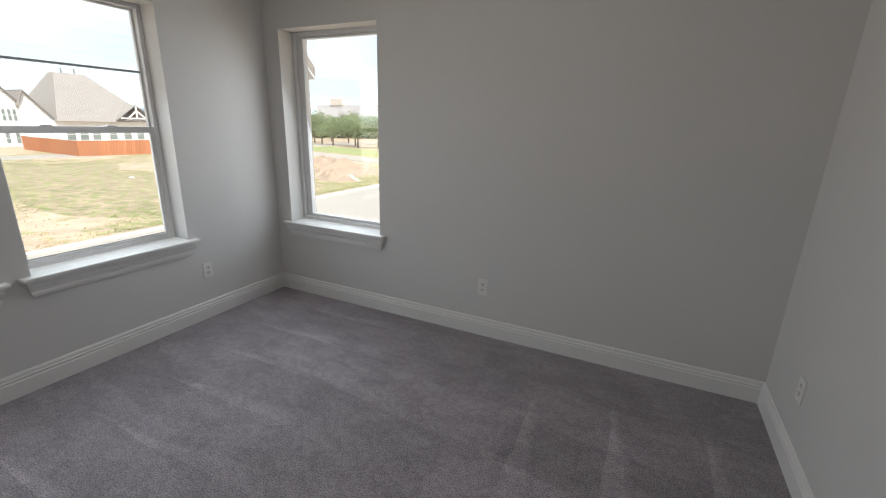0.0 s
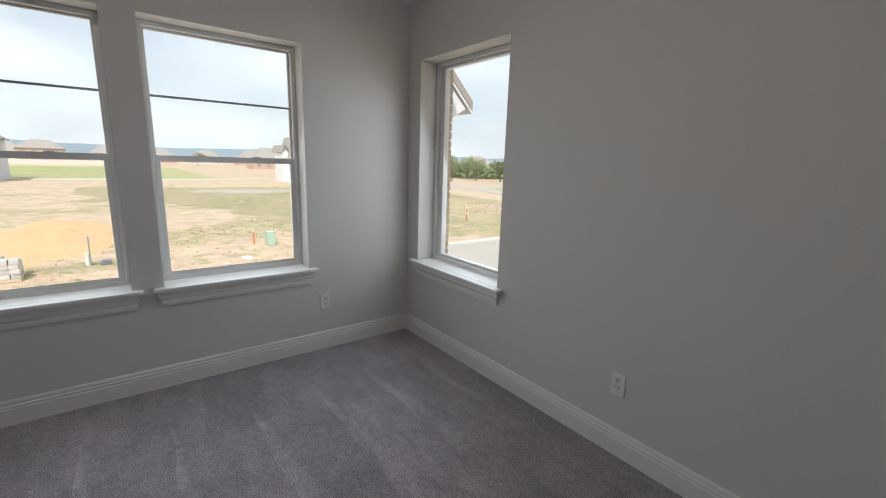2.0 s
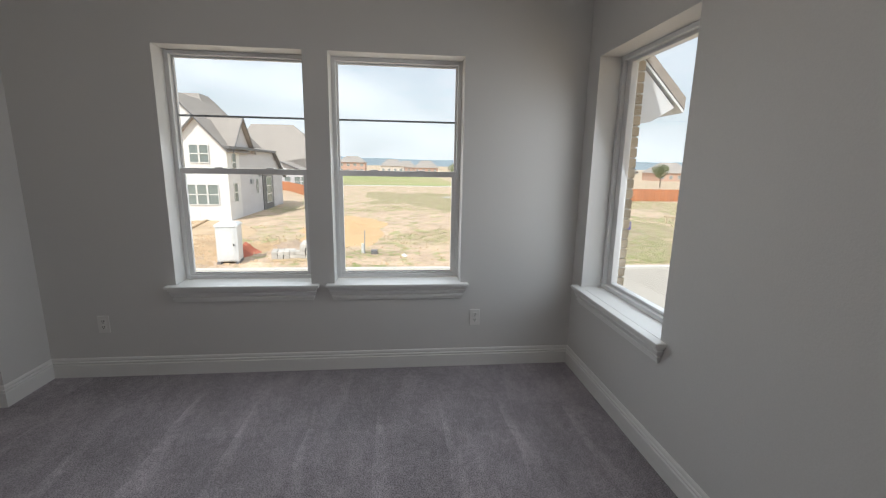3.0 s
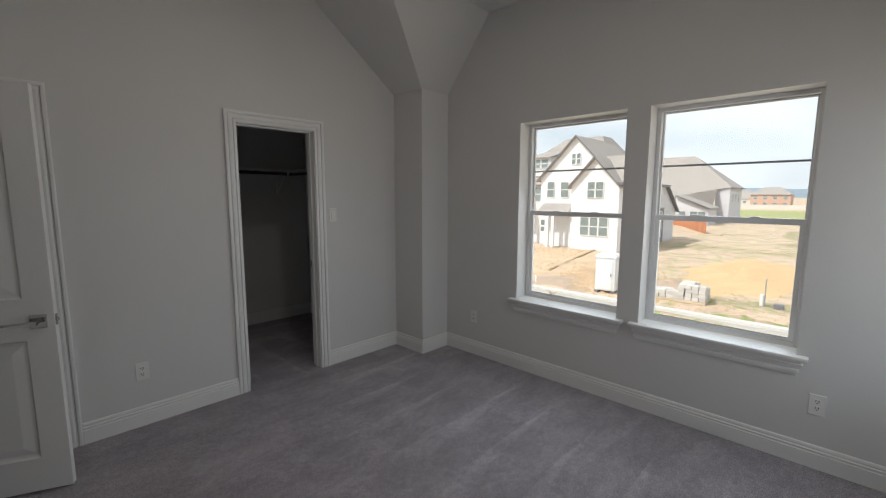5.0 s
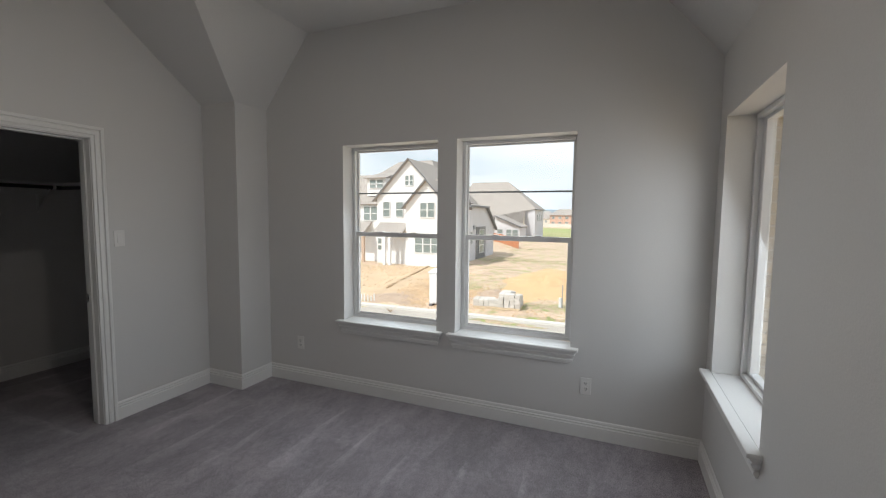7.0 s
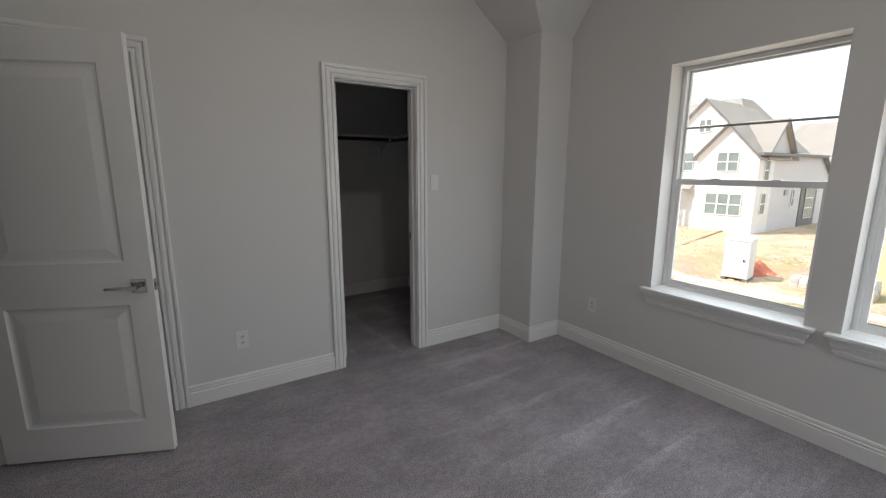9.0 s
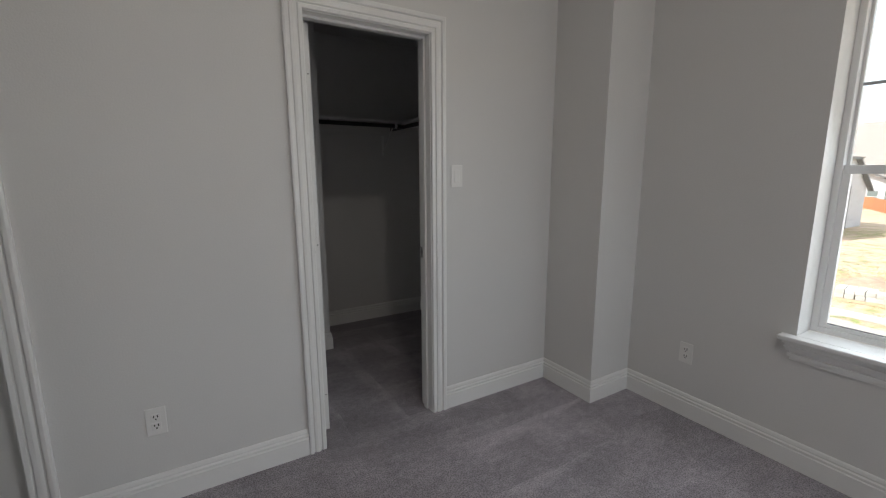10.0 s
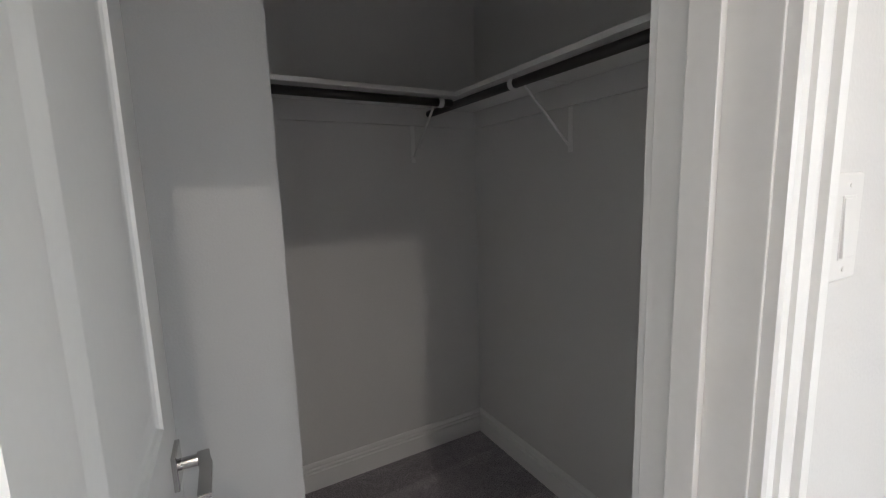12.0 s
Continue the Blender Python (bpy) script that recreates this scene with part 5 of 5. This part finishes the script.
protos = [tree(pose(-72, 86, G), 7.6, 3.4, 1, "leafy green roadside tree on the verge"), tree(pose(-66, 83, G), 6.6, 3.6, 2, "leafy green roadside tree on the verge"),
          tree(pose(-78, 90, G), 7.0, 3.3, 3, "leafy green roadside tree on the verge")]
for k, (x, y, s_) in enumerate(((-61, 85, 1.0), (-56.5, 80, 0.95), (-51, 80, 1.05), (-84, 93, 1.0), (-91, 95, 1.1), (-99, 92, 1.0), (-108, 96, 1.1), (-118, 97, 1.05),
                                (-47, 84, 1.0), (-70, 94, 1.1), (-80, 99, 1.15), (-60, 93, 1.1), (-93, 104, 1.2), (-130, 100, 1.1), (-120, 82, 1.0), (-96, 80, 0.7), (-245, 34, 0.9), (-240, -40, 0.9), (-230, 58, 0.8))):
    copy_thing(protos[k % 3], pose(x, y, G, 0, 0, 70 * k))


def woods():
    """Far woods: uneven bands of small leaf clumps."""
    verts, faces = [], []
    r_ = random.Random(21)
    for _ in range(9000):
        f_ = r_.random()
        ang_ = radians(28 + 26 * f_)
        d = r_.uniform(150, 175)
        x, y = 3 - d * math.sin(ang_), 3 + d * math.cos(ang_)
        top = 5.5 + 2.2 * noise.noise((ang_ * 22, 0, 0)) + 1.2 * noise.noise((ang_ * 70, 4, 0))
        z = G + max(0.3, top) * r_.random() ** 0.6
        c = Vector((x, y, z))
        u = Vector((r_.gauss(0, 1), r_.gauss(0, 1), r_.gauss(0, 1))).normalized()
        v = u.orthogonal().normalized()
        s_ = r_.uniform(0.5, 0.95)
        k = len(verts)
        verts += [tuple(c - u * s_), tuple(c + v * s_ * 0.7), tuple(c + u * s_), tuple(c - v * s_ * 0.7)]
        faces.append((k, k + 1, k + 2, k + 3))
    me_ = bpy.data.meshes.new("woods")
    me_.from_pydata(verts, [], faces)
    me_.materials.append(LEAF)
    tagged(new("woods", me_), "band of green woods in the distance", "woods", "", "stuff")


woods()

# hills on the skyline
b2 = bmesh.new()
prev = None
for k in range(81):
    a = radians(15 + 135 * k / 80)
    x, y = -1900 * math.sin(a), 1900 * math.cos(a)
    top = 32 + 12 * noise.noise((k * 0.13, 2, 0)) + 5 * noise.noise((k * 0.5, 7, 0)) + (10 if 55 < k < 62 else 0)
    cur = [b2.verts.new((x, y, G - 3)), b2.verts.new((x * 1.12, y * 1.12, top)), b2.verts.new((x * 1.3, y * 1.3, G))]
    if prev:
        for i in (0, 1):
            b2.faces.new((prev[i], cur[i], cur[i + 1], prev[i + 1]))
    prev = cur
structure("backdrop", b2, HILLM, "low hazy wooded hills on the horizon", "hills")

# ---- site things ----
# portable toilet
pt = thing("portable_toilet", pose(-21.0, -6.58, G, 0, 0, 8), "pale grey portable toilet beside the kerb", "portable toilet")
part("cabin", box((-0.55, -0.55, 0.12), (0.55, 0.55, 2.05), 0.05), TOILETW, pt)
b2 = bmesh.new()
ringa = []
for zz, ss in ((2.03, 0.60), (2.12, 0.58), (2.24, 0.42), (2.28, 0.15)):
    ringa.append([b2.verts.new((ss * sx, ss * sy, zz)) for sx, sy in ((-1, -1), (1, -1), (1, 1), (-1, 1))])
for r0, r1 in zip(ringa, ringa[1:]):
    for k in range(4):
        b2.faces.new((r0[k], r0[(k + 1) % 4], r1[(k + 1) % 4], r1[k]))
b2.faces.new(ringa[0][::-1])
b2.faces.new(ringa[-1])
part("roof", b2, TOILETW, pt, "domed white roof")
dd = part("door", box((0.55, -0.36, 0.2), (0.585, 0.40, 1.95), 0.01), TOILETW, pt, "moulded door")
part("panel", box((0.586, -0.26, 0.4), (0.60, 0.30, 1.75), 0.006), PLATE, dd)
part("latch", box((0.586, 0.31, 1.0), (0.615, 0.36, 1.12)), DARKSLOT, dd)
part("skid", box((-0.6, -0.56, 0.0), (0.6, -0.36, 0.12)), DARKTRIM, pt)
part("skid", box((-0.6, 0.36, 0.0), (0.6, 0.56, 0.12)), DARKTRIM, pt)

# pallets of stone blocks
r_ = random.Random(5)
bme = bpy.data.meshes.new("block")
b2 = box((-0.24, -0.15, -0.1), (0.24, 0.15, 0.1), 0.02)
b2.to_mesh(bme)
b2.free()
bme.materials.append(STONEB)
for cx, cy, nx, ny, nz in ((-21.9, -2.3, 3, 4, 4), (-21.6, -3.7, 2, 5, 2), (-23.2, -2.6, 2, 3, 3)):
    p_ = thing("stone_pallet", pose(cx, cy, G, 0, 0, r_.uniform(-15, 15)), "stacked pale stone blocks on a timber pallet", "stone pallet", "stone pallets")
    part("pallet", box((-nx * 0.26, -ny * 0.16, 0.01), (nx * 0.26, ny * 0.16, 0.13), 0.01), LUMBER, p_, "weathered timber pallet")
    for i in range(nx):
        for j in range(ny):
            for k in range(nz if r_.random() < 0.8 else max(1, nz - 1)):
                o_ = new("block", bme)
                o_.parent = p_
                o_.matrix_basis = pose((i - (nx - 1) / 2) * 0.5 + r_.uniform(-0.02, 0.02), (j - (ny - 1) / 2) * 0.32 + r_.uniform(-0.02, 0.02),
                                       0.235 + k * 0.205, 0, 0, r_.uniform(-5, 5))

# utility box, stakes, standpipe, sign
ub = thing("utility_box", pose(-24.2, 9.2, G), "pale green ribbed utility pedestal in the grass", "utility box")
part("body", box((-0.28, -0.24, 0), (0.28, 0.24, 0.82), 0.04), GREENP, ub)
part("lid", box((-0.31, -0.27, 0.82), (0.31, 0.27, 0.90), 0.03), GREENP, ub)
for k in range(4):
    part("rib", box((0.281, -0.2, 0.12 + k * 0.18), (0.295, 0.2, 0.18 + k * 0.18)), GREENP, ub)
for x, y, h in ((-24.9, 8.4, 0.95), (-30.5, 30.5, 0.9), (-27.5, 28.0, 0.8)):
    st = thing("marker_stake", pose(x, y, G), "orange survey stake standing in the grass", "stake", "survey stakes")
    part("stake", box((-0.04, -0.04, 0), (0.04, 0.04, h), 0.008), ORANGE, st)
    part("flag", box((-0.05, -0.05, h - 0.16), (0.05, 0.05, h), 0.008), TOILETW, st, "white top band")
rs = random.Random(5)
for k in range(6):
    hh = rs.uniform(0.3, 0.5)
    st = thing("lath_stake", pose(-19.75 - 0.07 * k + rs.uniform(-0.06, 0.06), -11.75 + 0.19 * k, G + 0.02, rs.uniform(-8, 8), rs.uniform(-8, 8)),
               "short pale wooden lath stake in loose soil by the kerb", "stake", "lath stakes")
    part("lath", box((-0.02, -0.035, -0.05), (0.02, 0.035, hh), 0.004), TOILETW, st)
b2 = bmesh.new()
for k in range(26):
    a, ln = rs.uniform(0, 6.28), rs.uniform(0.3, 0.65)
    dx, dy = math.cos(a) * ln * 0.8, math.sin(a) * ln * 0.8
    q = [b2.verts.new(p) for p in ((-0.02, 0.0, 0.0), (0.02, 0.01, 0.0), (0.0, -0.02, 0.0), (dx, dy, ln * 0.7))]
    for i0, i1 in ((0, 1), (1, 2), (2, 0)):
        b2.faces.new((q[i0], q[i1], q[3]))
wd = thing("weed", pose(-17.8, -8.3, G + 0.012), "dry brown weed sprawling in the street gutter", "weed")
part("stems", b2, SOCK, wd)
sp2 = thing("standpipe", pose(-23.1, 0.45, G), "white standpipe with a thin steel rod", "standpipe")
part("pipe", cylinder((0, 0, 0), (0, 0, 0.62), 0.09, seg=12), TOILETW, sp2)
part("rod", cylinder((0.05, 0.12, 0), (0.05, 0.12, 1.45), 0.03, seg=8), STEEL, sp2, "thin steel rod")
mb = thing("meter_box", pose(-23.0, 1.15, G), "small dark meter box on the ground", "meter box")
part("body", box((-0.2, -0.2, 0), (0.2, 0.2, 0.25), 0.02), DARKTRIM, mb)
sg = thing("yard_sign", pose(-30.0, 21.5, G, 0, 0, 20), "violet yard sign on thin legs in the grass", "sign")
part("face", box((-0.02, -0.32, 0.45), (0.02, 0.32, 1.15)), BANNER, sg)
part("stripe", box((0.021, -0.24, 0.85), (0.026, 0.24, 0.95)), TOILETW, sg, "pale text bar")
for y in (-0.22, 0.22):
    part("leg", cylinder((0, y, 0), (0, y, 0.5), 0.015, seg=6), STEEL, sg)
for k, (x, y, rot) in enumerate(((-30.5, 36.5, 20), (-33, 34, 70), (-36, 30, 15))):
    bf = thing("batter_board", pose(x, y, G, 0, 0, rot), "pale timber batter board on short stakes", "batter board", "batter boards")
    part("plank", box((-1.6, -0.03, 0.62), (1.6, 0.03, 0.80), 0.005), LUMBER, bf)
    for u in (-1.3, 0, 1.3):
        part("stake", box((u - 0.06, 0.031, 0), (u + 0.06, 0.11, 0.85), 0.005), LUMBER, bf)
for k, (x, y, w) in enumerate(((-20.3, 6.0, 0.35), (-21.4, 7.2, 0.5), (-22.5, 3.0, 0.4), (-40.0, 24, 0.6))):
    patch("litter", x, y, w, w * 0.5, 0.09, TOILETW, "scrap of pale sheeting on the ground", "litter", 30 + k, 14)
tw = thing("debris_tarp", pose(0, 0, 0), "pale green plastic tarp heaped on soil", "tarp")
tp = patch("sheet", -23.2, 34.8, 1.0, 0.6, 0.5, GREENP, "", "", 44, 20)
tp.parent = tw
for key in ("category", "label", "kind"):
    if key in tp:
        del tp[key]

# transmission pylon
py_ = thing("pylon", pose(-330 * math.sin(radians(70.35)), 330 * math.cos(radians(70.35)), G, 0, 0, 40), "tall grey steel transmission pole with six arms", "pylon")
part("mast", cylinder((0, 0, 0), (0, 0, 54), 0.95, 0.4, 10), STEEL, py_)
for z in (49.5, 40.5, 31.5):
    for s_ in (-1, 1):
        b2 = cylinder((0, 0, z), (s_ * 4.6, 0, z + 1.2), 0.35, 0.2, 6)
        cylinder((s_ * 4.6, 0, z + 1.2), (s_ * 2.2, 0, z - 3.2), 0.18, 0.18, 6, b2)
        part("arm", b2, STEEL, py_)
for y in (-1.2, 0, 1.2):
    pw = thing("power_line", Matrix.Identity(4), "thin dark overhead power line", "cable", "power lines")
    b2 = bmesh.new()
    p0 = Vector((-330 * math.sin(radians(70.35)), 330 * math.cos(radians(70.35)), 43 + y * 5))
    p1 = Vector((-200, 420, 46 + y * 5))
    seg_ = []
    for k in range(15):
        f_ = k / 14
        p = p0.lerp(p1, f_) - Vector((0, 0, 14 * 4 * f_ * (1 - f_) * 0.35))
        seg_.append(p)
    for a, b in zip(seg_, seg_[1:]):
        cylinder(a, b, 0.03, seg=5, bm=b2)
    part("wire", b2, DARKTRIM, pw)
